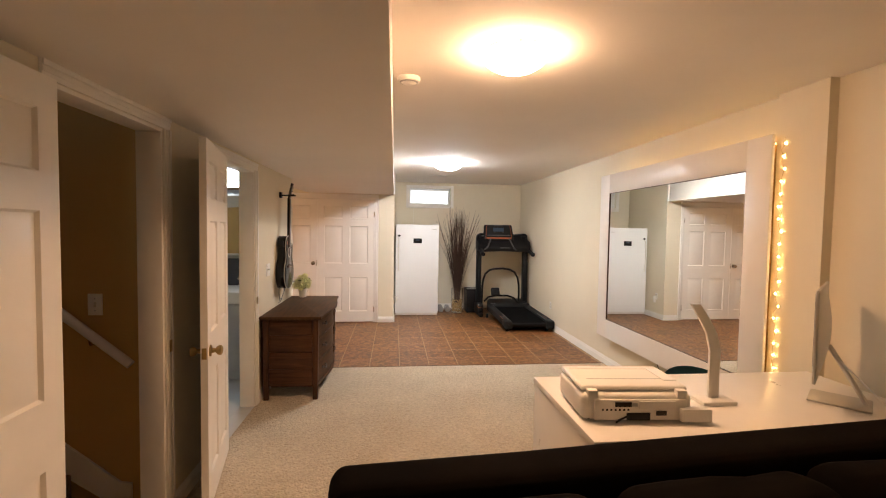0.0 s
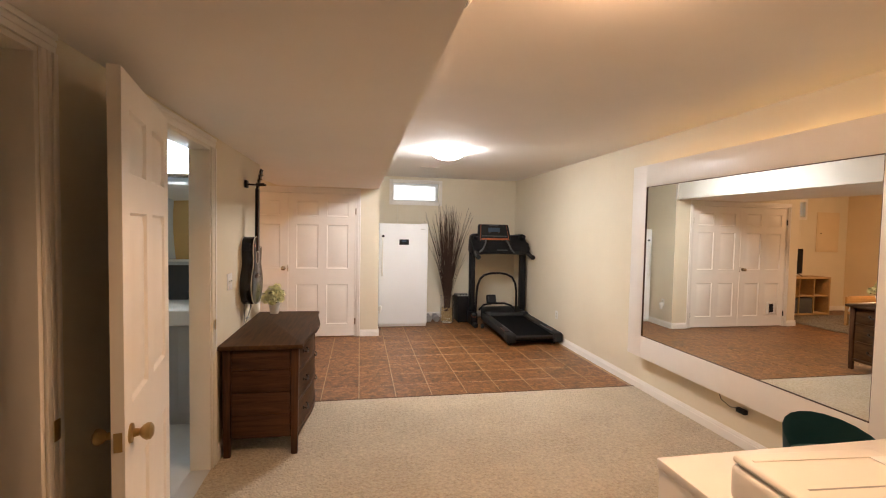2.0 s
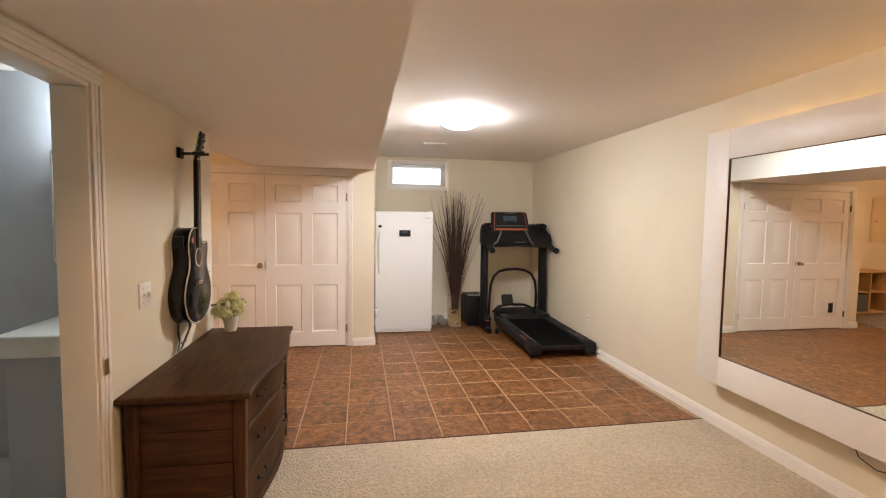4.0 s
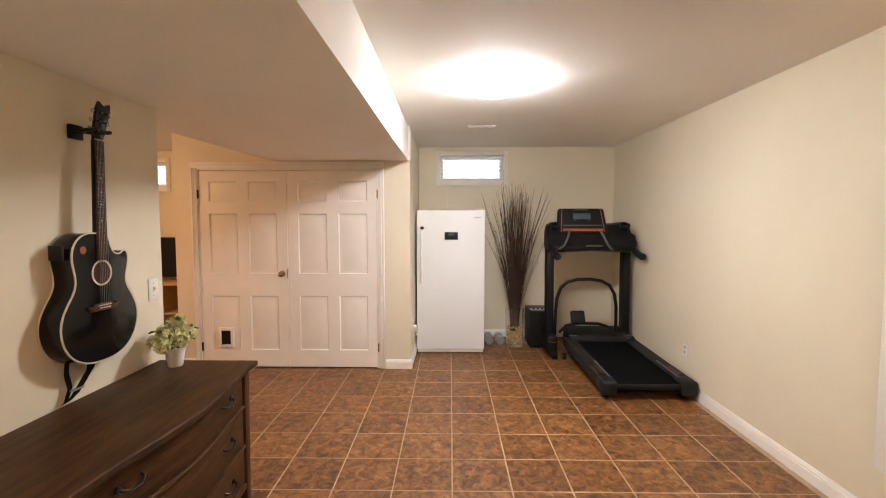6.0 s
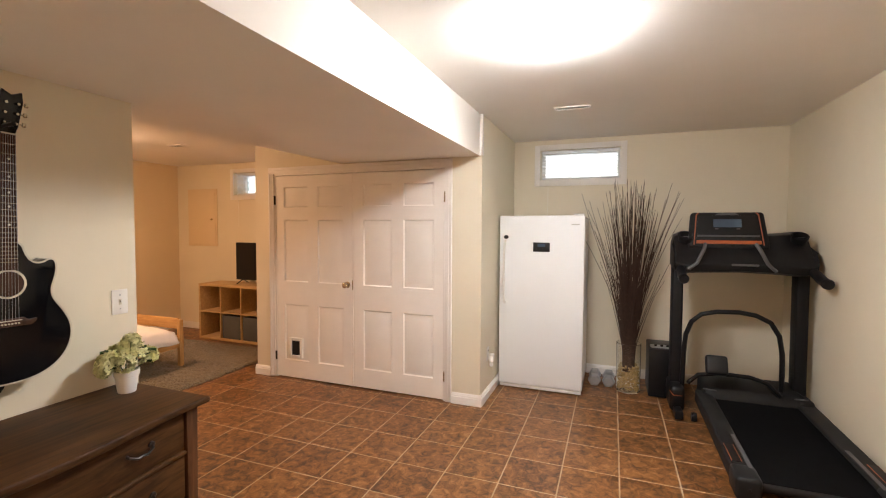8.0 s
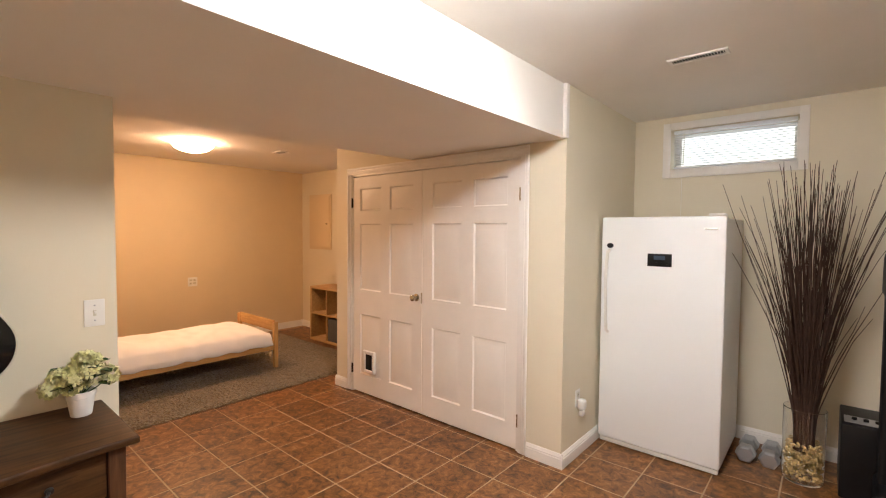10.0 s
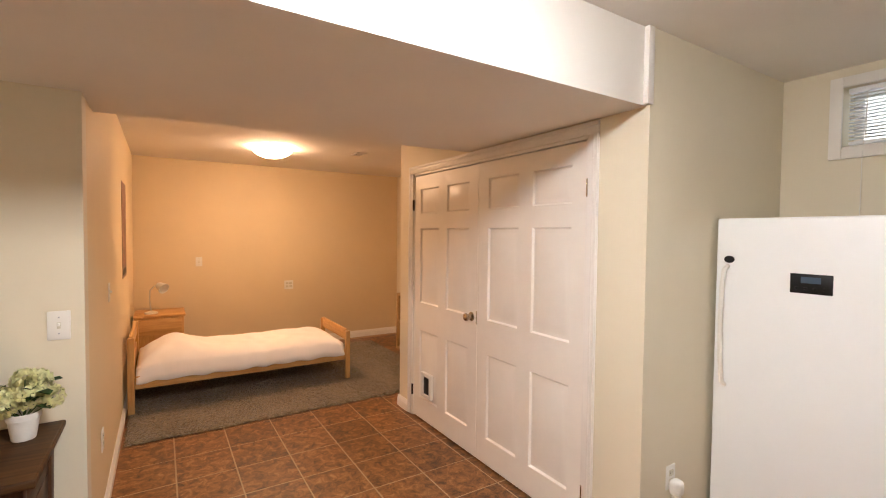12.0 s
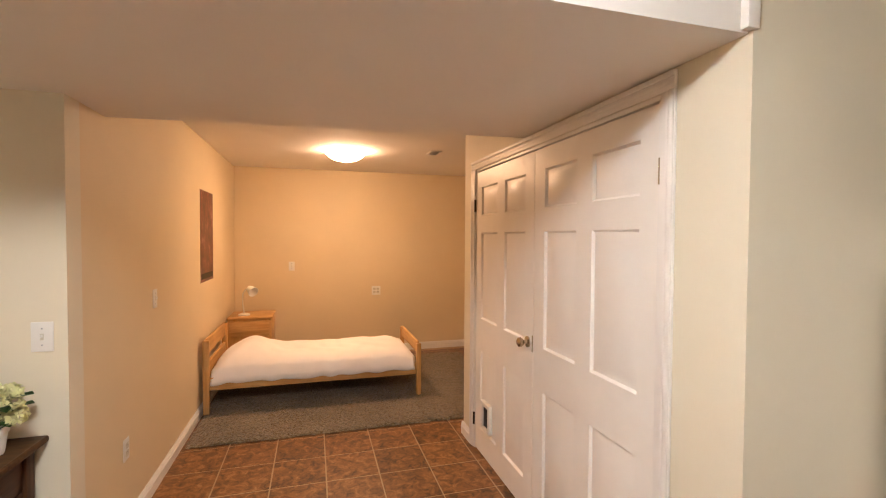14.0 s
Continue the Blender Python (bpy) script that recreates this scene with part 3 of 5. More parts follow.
basement_window("window_1", WX0, WX1, WZ0, WZ1, "small high basement window with white frame", WX0 + 0.09)
basement_window("window_2", VX0, VX1, VZ0, VZ1, "small high bedroom window with white frame", VX0 + 0.10)
for x0, x1 in ((WX0, WX1), (VX0, VX1)):
    o = setting("backdrop", box(x0 - 0.6, YB + 0.9, 1.4, x1 + 0.6, YB + 0.92, 3.4), M_DAY, "pale daylight in the window well", "backdrop", 0)


# ---- fridge ----
def fridge():
    x0, x1, y0, y1, h = 0.860, 1.628, 8.244, 8.94, 1.632
    ob = thing("upright_freezer", ((x0 + x1) / 2, (y0 + y1) / 2, 0), "tall white upright freezer with a single closed door", "freezer")
    part("body", box(x0 + 0.004, y0 + 0.062, 0.035, x1 - 0.004, y1, h - 0.012, 0.008), M_APPL, ob)
    part("door", box(x0, y0, 0.045, x1, y0 + 0.055, h, 0.012, 3), M_APPL, ob)
    dr = [c for c in ob.children if c.name.startswith("door")][0]
    part("gasket", box(x0 + 0.012, y0 + 0.0552, 0.085, x1 - 0.012, y0 + 0.0615, h - 0.02), M_GREY, ob)
    part("kick_plate", box(x0 + 0.01, y0 + 0.012, 0.010, x1 - 0.01, y0 + 0.05, 0.042, 0.004), M_PLASTIC, ob)
    hx = x0 + 0.055
    pts = [(hx, y0 + 0.002, 1.40), (hx, y0 - 0.03, 1.385), (hx - 0.002, y0 - 0.045, 1.30), (hx - 0.003, y0 - 0.05, 1.15), (hx - 0.002, y0 - 0.045, 0.96), (hx, y0 - 0.03, 0.83), (hx, y0 + 0.002, 0.815)]
    part("handle", tube(pts, 0.011, 10), M_PLASTIC, dr, "white curved bar handle")
    part("control_panel", box(1.175, y0 - 0.004, 1.30, 1.325, y0 + 0.002, 1.385, 0.002), M_BLACK, dr, "black control panel")
    part("display", box(1.215, y0 - 0.0055, 1.345, 1.285, y0 - 0.0042, 1.372), M_SCREEN, dr)
    for k in range(4):
        part("button", lathe([(0.007, 0), (0.006, -0.0025), (0.001, -0.0027)], (1.200 + k * 0.033, y0 - 0.0042, 1.322), 12, "y"), M_DARKGREY, dr)
    b = lathe([(0.024, 0.001), (0.022, -0.006), (0.001, -0.008)], (0, 0, 0), 20, "y")
    part("magnet", moved(b, Matrix.Translation((x0 + 0.062, y0, 1.432)) @ Matrix.Diagonal((1, 1, 0.75, 1))), M_BLACK, dr, "black oval badge")
    part("badge", box(x1 - 0.115, y0 - 0.0015, 1.545, x1 - 0.045, y0 + 0.001, 1.556, 0.0005), M_ALU, dr)
    part("hinge_cover", box(x1 - 0.10, y0 + 0.005, h - 0.002, x1 - 0.01, y0 + 0.075, h + 0.016, 0.004), M_PLASTIC, ob)
    for fx in (x0 + 0.06, x1 - 0.06):
        for fy in (y0 + 0.10, y1 - 0.06):
            part("foot", lathe([(0.022, 0.0), (0.022, 0.012), (0.012, 0.016), (0.012, 0.04), (0.001, 0.04)], (fx, fy, 0), 14), M_BLACK, ob)


fridge()


# ---- treadmill ----
def treadmill():
    x0, x1, yf, yb = 2.515, 3.30, 6.87, 8.46
    ob = thing("treadmill", ((x0 + x1) / 2, (yf + yb) / 2, 0), "black and grey folding treadmill with orange trim beside the wall", "treadmill")
    def zt(y):
        return 0.150 + 0.045 * (y - yf) / (yb - yf)
    def deck(xa, xb, ya, yb2, h, dz, mat, name, bev, lab="", par=ob):
        b = box(xa, ya, 0, xb, yb2, 1, 0)
        for v in b.verts:
            v.co.z = zt(v.co.y) + dz if v.co.z > 0.5 else zt(v.co.y) + dz - h
        if bev:
            bmesh.ops.bevel(b, geom=list(b.edges), offset=bev, segments=3, profile=0.5, affect="EDGES")
        return part(name, b, mat, par, lab)
    deck(x0 + 0.115, x1 - 0.115, yf + 0.05, 8.18, 0.035, -0.006, M_BELT, "running_belt", 0.004, "black ribbed running belt")
    deck(x0 + 0.105, x1 - 0.105, yf + 0.07, 8.15, 0.03, -0.043, M_BLACK, "deck_board", 0)
    for xa, outer in ((x0, -1), (x1 - 0.12, 1)):
        rail = deck(xa, xa + 0.12, yf + 0.10, 8.22, 0.10, 0.018, M_CHARCOAL, "side_rail", 0.016, "charcoal side rail")
        cap = deck(xa - 0.004, xa + 0.124, yf, yf + 0.17, 0.125, 0.022, M_CHARCOAL, "end_cap", 0.022, "charcoal plastic end cap")
        part("screw", lathe([(0.009, 0.0), (0.008, -0.003), (0.001, -0.003)], (xa + 0.06, yf, zt(yf) - 0.04), 12, "y"), M_BLACK, cap)
        q = xa + 0.085 if outer < 0 else xa + 0.012
        deck(q, q + 0.022, yf + 0.13, yf + 0.55, 0.004, 0.0225, M_DULL, "edge_strip", 0, "dull grey strip beside the belt", rail)
        q = xa + 0.018 if outer < 0 else xa + 0.058
        pad = deck(q, q + 0.046, yf + 0.19, yf + 0.40, 0.004, 0.0232, M_BLACK, "foot_pad", 0, "black grip pad with orange edge", rail)
        for e in (q - 0.003, q + 0.046):
            deck(e, e + 0.003, yf + 0.19, yf + 0.40, 0.004, 0.0236, M_ORANGE, "trim_line", 0, "", rail)
    part("rear_roller", tube([(x0 + 0.12, yf + 0.06, zt(yf) - 0.035), (x1 - 0.12, yf + 0.06, zt(yf) - 0.035)], 0.028, 16), M_BLACK, ob)
    part("cross_bar", box(x0 + 0.09, yf + 0.16, 0.035, x1 - 0.09, yf + 0.21, 0.075, 0.005), M_BLACK, ob)
    for s in (-1, 1):
        xx = (x0 + 0.075) if s < 0 else (x1 - 0.075)
        part("rear_foot", lathe([(0.028, 0.0), (0.028, 0.018), (0.016, 0.024), (0.016, 0.06), (0.001, 0.06)], (xx, yf + 0.14, 0), 16), M_BLACK, ob)
        wheel = part("wheel", lathe([(0.001, -0.018), (0.034, -0.018), (0.038, 0), (0.034, 0.018), (0.001, 0.018)], (xx + s * 0.105 if s < 0 else xx, 8.03, 0.038), 18, "x"), M_BLACK, ob, "black transport wheel")
        part("hub", lathe([(0.001, -0.021), (0.012, -0.021), (0.012, 0.021), (0.001, 0.021)], (xx + s * 0.105 if s < 0 else xx, 8.03, 0.038), 12, "x"), M_DULL, wheel)
    # motor hood, rounded, lower towards the belt
    b = box(x0 + 0.045, 8.10, 0.06, x1 - 0.045, yb, 0.285, 0.06, 5)
    for v in b.verts:
        if v.co.z > 0.15:
            v.co.z -= 0.30 * max(0, 8.26 - v.co.y)
    hood = part("motor_hood", b, M_CHARCOAL, ob, "charcoal motor hood")
    for s in (-1, 1):
        part("hood_plate", box((x0 + x1) / 2 + s * 0.30 - 0.045, 8.125, 0.235, (x0 + x1) / 2 + s * 0.30 + 0.045, 8.15, 0.242, 0.002), M_DULL, hood)
    # base rails, masts
    masts = (2.375, 3.235)
    for xm in masts:
        part("base_rail", box(xm - 0.03, 7.98, 0.015, xm + 0.03, yb + 0.10, 0.085, 0.012), M_BLACK, ob)
        b = box(xm - 0.042, 8.24, 0.05, xm + 0.042, 8.37, 1.30, 0.016, 3)
        for v in b.verts:
            v.co.y += 0.03 * (v.co.z / 1.3)
        part("mast", b, M_DARKGREY, ob, "dark upright mast")
        cover = part("mast_cover", box(xm - 0.055, 8.10, 0.03, xm + 0.055, 8.42, 0.24, 0.035, 4), M_BLACK, ob, "black moulded mast foot")
        part("cover_trim", tube([(xm - 0.056, 8.12, 0.20), (xm - 0.03, 8.098, 0.17), (xm + 0.03, 8.098, 0.17)], 0.003, 6), M_ORANGE, cover)
    # bent hoop and the lower bar
    cx, w = 2.755, 0.335
    pts = [(cx - w, 8.22, 0.20), (cx - w, 8.18, 0.52), (cx - w * 0.97, 8.165, 0.66), (cx - w * 0.86, 8.155, 0.77), (cx - w * 0.66, 8.15, 0.835), (cx - w * 0.35, 8.15, 0.862), (cx + w * 0.10, 8.15, 0.868),
           (cx + w * 0.45, 8.15, 0.850), (cx + w * 0.74, 8.155, 0.80), (cx + w * 0.92, 8.165, 0.70), (cx + w, 8.18, 0.56), (cx + w * 1.03, 8.20, 0.40), (cx + w * 1.04, 8.22, 0.20)]
    part("hoop_bar", tube(pts, 0.018, 12), M_BLACK, ob, "black bent tube bar")
    hook = [(cx - w + 0.03, 8.12, 0.28), (cx - 0.24, 8.08, 0.365), (cx - 0.10, 8.06, 0.395), (cx + 0.10, 8.06, 0.39), (cx + 0.22, 8.08, 0.35), (cx + w - 0.02, 8.12, 0.25)]
    part("front_bar", tube(hook, 0.016, 10), M_BLACK, ob)
    tilt = Matrix.Translation((cx - 0.12, 8.07, 0.455)) @ Matrix.Rotation(radians(-25), 4, "X")
    part("pedal_box", moved(box(-0.075, -0.035, -0.075, 0.075, 0.035, 0.075, 0.02, 3), tilt), M_BLACK, ob, "small tilted black box on the hood")
    # console tray: a wide rounded shell with swept wings
    shell = ((-0.475, 1.40, 1.20), (-0.46, 1.47, 1.17), (-0.40, 1.50, 1.155), (-0.25, 1.485, 1.165), (0.0, 1.47, 1.175), (0.25, 1.485, 1.165), (0.40, 1.50, 1.155), (0.46, 1.47, 1.17), (0.475, 1.40, 1.20))
    b = bmesh.new()
    rows = []
    for u, zt0, zb0 in shell:
        x = 2.80 + u
        rows.append([b.verts.new(q) for q in ((x, 8.40, zt0), (x, 8.30, zt0 - 0.02), (x, 8.16, zb0 + 0.135), (x, 8.10, zb0 + 0.075), (x, 8.115, zb0 + 0.02), (x, 8.20, zb0), (x, 8.42, zb0 + 0.02))])
    for u, v in zip(rows, rows[1:]):
        for k in range(7):
            b.faces.new((u[k], u[(k + 1) % 7], v[(k + 1) % 7], v[k]))
    b.faces.new(rows[0])
    b.faces.new(rows[-1][::-1])
    bmesh.ops.recalc_face_normals(b, faces=b.faces)
    bmesh.ops.bevel(b, geom=list(b.edges), offset=0.008, segments=2, profile=0.5, affect="EDGES")
    tray = part("console_base", b, M_BLACK, ob, "wide black console tray with swept wings", 35)
    part("tray_plate", box(2.72, 8.098, 1.232, 2.90, 8.104, 1.248, 0.002), M_DULL, tray)
    for s in (-1, 1):
        cup = part("cup_holder", moved(lathe([(0.001, 0.0), (0.05, 0.0), (0.058, 0.05), (0.052, 0.052), (0.044, 0.01), (0.001, 0.008)], (0, 0, 0), 22), Matrix.Translation((2.80 + s * 0.385, 8.25, 1.425)) @ Matrix.Rotation(radians(35), 4, "X")), M_DARKGREY, tray)
        part("cup_trim", box(2.80 + s * 0.385 - 0.02, 8.18, 1.452, 2.80 + s * 0.385 + 0.02, 8.186, 1.457), M_DULL, cup)
    hz = Matrix.Translation((2.715, 8.27, 1.505)) @ Matrix.Rotation(radians(-20), 4, "X")
    def slab(w0, w1, z0, z1, y0, y1, bev):
        b = bmesh.new()
        f = [b.verts.new(q) for q in ((-w0, y0, z0), (w0, y0, z0), (w1, y0, z1), (-w1, y0, z1))]
        g = [b.verts.new(q) for q in ((-w0, y1, z0), (w0, y1, z0), (w1, y1, z1), (-w1, y1, z1))]
        b.faces.new(f)
        b.faces.new(g[::-1])
        for k in range(4):
            b.faces.new((f[k], f[(k + 1) % 4], g[(k + 1) % 4], g[k]))
        bmesh.ops.recalc_face_normals(b, faces=b.faces)
        if bev:
            bmesh.ops.bevel(b, geom=list(b.edges), offset=bev, segments=4, profile=0.5, affect="EDGES")
        return moved(b, hz)
    top = part("console", slab(0.285, 0.255, -0.155, 0.155, -0.02, 0.05, 0.024), M_DARKGREY, ob, "black console head with screen")
    part("console_panel", slab(0.225, 0.205, -0.125, 0.118, -0.0235, -0.019, 0.001), M_BLACK, top, "glossy black instrument panel")
    part("screen", slab(0.098, 0.098, 0.018, 0.088, -0.0265, -0.023, 0.001), M_SCREEN, top, "dim blue-grey display")
    part("logo_bar", slab(0.085, 0.06, 0.124, 0.143, -0.024, -0.019, 0.002), M_DULL, top)
    part("button_strip", slab(0.215, 0.215, -0.062, -0.048, -0.027, -0.023, 0.001), M_DULL, top, "row of grey buttons")
    part("orange_strip", slab(0.225, 0.222, -0.122, -0.094, -0.029, -0.023, 0.002), M_ORANGE, top, "orange strip")
    for s in (-1, 1):
        part("indicator", moved(slab(0.012, 0.012, 0.002, 0.009, -0.026, -0.023, 0), Matrix.Translation((s * 0.075, 0, 0))), M_DULL, top)
        b = tube([hz @ Vector((s * 0.240, -0.021, -0.13)), hz @ Vector((s * 0.217, -0.021, 0.125)), hz @ Vector((s * 0.200, -0.021, 0.145))], 0.004, 8)
        part("side_trim", b, M_ORANGE, top, "thin orange edge line")
        xm = masts[0] if s < 0 else masts[1]
        xe = 2.372 if s < 0 else 3.262
        arm = [(xm, 8.34, 1.26), (xm, 8.20, 1.235), ((xm + xe) / 2, 8.10, 1.19), (xe, 8.02, 1.15), (xe, 7.93, 1.135)]
        rail = part("hand_rail", tube(arm, 0.034, 14), M_BLACK, ob, "black padded hand rail")
        part("rail_end", lathe([(0.001, -0.022), (0.030, -0.022), (0.037, -0.008), (0.037, 0.02), (0.001, 0.02)], (xe, 7.93, 1.135), 18, "y"), M_DARKGREY, rail)
        part("grip", tube([(2.715 + s * 0.17, 8.14, 1.40), (2.715 + s * 0.185, 8.09, 1.36), (2.715 + s * 0.235, 8.07, 1.25), (2.715 + s * 0.29, 8.085, 1.20)], 0.013, 10), M_DULL, ob, "grey pulse grip")
    return ob


treadmill()


# ---- vase with dried twigs, speaker, dumbbells ----
def twig_vase(x, y):
    ob = thing("glass_vase", (x, y, 0), "clear glass vase of golden pebbles holding tall dried twigs", "vase")
    prof = [(0.001, 0.0), (0.100, 0.0), (0.106, 0.01), (0.108, 0.45), (0.104, 0.452), (0.101, 0.015), (0.001, 0.012)]
    part("glass", lathe(prof, (x, y, 0.001), 36), M_GLASS, ob, "clear glass cylinder").visible_shadow = False
    rng = random.Random(4)
    b = bmesh.new()
    for _ in range(380):
        a, r, z = rng.uniform(0, 6.283), 0.084 * math.sqrt(rng.random()) if rng.random() < 0.35 else rng.uniform(0.076, 0.087), rng.uniform(0.026, 0.25)
        s = rng.uniform(0.010, 0.016)
        p = bmesh.ops.create_icosphere(b, subdivisions=1, radius=1.0)
        m = Matrix.LocRotScale((x + r * math.cos(a), y + r * math.sin(a), z), Euler((rng.random() * 3, rng.random() * 3, 0)), (s, s * 0.8, s * 0.6))
        bmesh.ops.transform(b, matrix=m, verts=p["verts"])
    pe = part("pebbles", b, M_PEBBLE, ob, "golden pebbles filling the vase")
    pe["kind"] = "stuff"
    for k in range(250):
        a, sp = rng.uniform(0, 6.283), abs(rng.gauss(0, 0.5)) * 0.32
        if k < 9:
            a, sp = rng.choice((rng.uniform(-0.4, 0.5), rng.uniform(2.7, 3.6))), rng.uniform(0.30, 0.44)
        h = rng.uniform(1.0, 1.98) if sp < 0.30 else rng.uniform(1.45, 1.88)
        r0 = rng.uniform(0, 0.05)
        ca, sa = math.cos(a), math.sin(a)
        pts, wob, ph = [], rng.uniform(0.008, 0.030), rng.uniform(0, 6.283)
        for i in range(7):
            f = i / 6
            rr = r0 + (sp + 0.03) * f ** 1.7
            yy = sa * rr * (0.75 if sa > 0 else 1.0)
            pts.append((x + ca * rr + wob * f * math.sin(ph + 4 * f) + rng.gauss(0, 0.005) * f, y + yy + wob * f * math.cos(ph + 3 * f) + rng.gauss(0, 0.005) * f, 0.19 + (h - 0.19) * f))
        part("twig", tube(pts, 0.0042, 5, taper=0.0014), M_STEM, ob)


twig_vase(2.02, 8.585)
ob = thing("subwoofer", (2.30, 8.64, 0), "small black subwoofer box on the tiles", "speaker")
part("cabinet", box(2.185, 8.46, 0.012, 2.425, 8.84, 0.445, 0.008), M_BLACK, ob)
part("top_panel", box(2.20, 8.50, 0.4455, 2.41, 8.62, 0.450, 0.002), M_GREY, ob)
for k in range(3):
    part("dial", lathe([(0.013, 0.0), (0.012, 0.012), (0.001, 0.013)], (2.245 + k * 0.05, 8.56, 0.450), 14), M_DARKGREY, ob)
for fx in (2.21, 2.40):
    for fy in (8.51, 8.80):
        part("foot", lathe([(0.014, 0.0), (0.014, 0.013), (0.001, 0.013)], (fx, fy, 0), 12), M_BLACK, ob)


def dumbbell(x, y, z=0.0):
    ob = thing("dumbbell", (x, y, z), "grey hexagonal dumbbell on the tile floor", "dumbbell", "dumbbells by the freezer")
    for s in (-1, 1):
        b = lathe([(0.001, -0.045), (0.046, -0.045), (0.058, -0.033), (0.058, 0.033), (0.046, 0.045), (0.001, 0.045)], (x, y + s * 0.085, z + 0.0505), 6, "y")
        part("head", b, M_GREY, ob)
    part("handle", tube([(x, y - 0.06, z + 0.0505), (x, y + 0.06, z + 0.0505)], 0.016, 12), M_CHROME, ob)


dumbbell(1.72, 8.72)
dumbbell(1.85, 8.72)




# ---- mirror, fairy lights, cable ----
MY0, MY1, MZ0, MZ1, MX = 2.885, 5.245, 0.37, 2.19, 3.205
FW = 0.205
ob = thing("wall_mirror", (XR, (MY0 + MY1) / 2, MZ0), "large wall mirror in a wide white wooden frame", "mirror")
def _fr(y0, y1, z0, z1):
    b = box(MX, y0, z0, MX + 0.022, y1, z1, 0.003)
    return b
part("frame_side", _fr(MY0, MY0 + FW, MZ0, MZ1), M_WHITE, ob)
part("frame_side", _fr(MY1 - FW, MY1, MZ0, MZ1), M_WHITE, ob)
part("frame_top", _fr(MY0 + FW, MY1 - FW, MZ1 - FW, MZ1), M_WHITE, ob)
part("frame_bottom", _fr(MY0 + FW, MY1 - FW, MZ0, MZ0 + FW), M_WHITE, ob)
part("glass", box(MX + 0.012, MY0 + FW - 0.01, MZ0 + FW - 0.01, MX + 0.018, MY1 - FW + 0.01, MZ1 - FW + 0.01), M_MIRROR, ob, "silvered mirror glass")
b = box(MX + 0.0225, MY0 + 0.06, MZ0 + 0.03, XR - 0.0005, MY0 + 0.10, MZ1 - 0.05)
box(MX + 0.0225, MY1 - 0.10, MZ0 + 0.03, XR - 0.0005, MY1 - 0.06, MZ1 - 0.05, bm=b)
box(MX + 0.0225, MY0 + 0.10, MZ0 + 0.03, XR - 0.0005, MY1 - 0.10, MZ0 + 0.07, bm=b)
part("batten", b, M_PINE_Y, ob, "pine batten behind the frame")
for y0, y1, z0, z1 in ((MY0 + FW, MY1 - FW, MZ1 - FW - 0.004, MZ1 - FW), (MY0 + FW, MY1 - FW, MZ0 + FW, MZ0 + FW + 0.004), (MY0 + FW, MY0 + FW + 0.004, MZ0 + FW, MZ1 - FW), (MY1 - FW - 0.004, MY1 - FW, MZ0 + FW, MZ1 - FW)):
    part("bead", box(MX + 0.004, y0, z0, MX + 0.0118, y1, z1), M_ROSE, ob, "thin dark bead")

ob = thing("fairy_lights", (XR - 0.03, MY0, MZ0), "string of lit warm fairy lights behind the mirror frame", "string lights")
rng = random.Random(9)
path = []
for k in range(46):
    path.append((XR - 0.066 + rng.uniform(-0.012, 0.010), MY0 - 0.022 + rng.uniform(-0.014, 0.012), MZ0 + 0.02 + k * (MZ1 - MZ0 - 0.04) / 45))
for k in range(1, 60):
    path.append((XR - 0.03 + rng.uniform(-0.010, 0.010), MY0 + k * (MY1 - MY0 - 0.12) / 59, MZ1 - 0.03 + rng.uniform(-0.015, 0.012)))
part("wire", tube(path, 0.0014, 5), M_BRASS, ob)
for k, p in enumerate(path):
    if k % 2 == 0:
        part("bulb", lathe([(0.001, -0.005), (0.0042, -0.003), (0.0042, 0.003), (0.001, 0.005)], p, 8), M_FAIRY, ob)
ob = thing("power_cable", (XR, 4.05, 0.30), "thin dark cable with a small black plug box below the mirror", "cable")
part("cord", tube([(XR - 0.03, 4.20, 0.37), (XR - 0.02, 4.17, 0.29), (XR - 0.022, 4.08, 0.265), (XR - 0.02, 4.0, 0.285)], 0.003, 6), M_BLACK, ob)
part("adapter", box(XR - 0.045, 3.93, 0.26, XR - 0.012, 4.01, 0.295, 0.006), M_BLACK, ob)


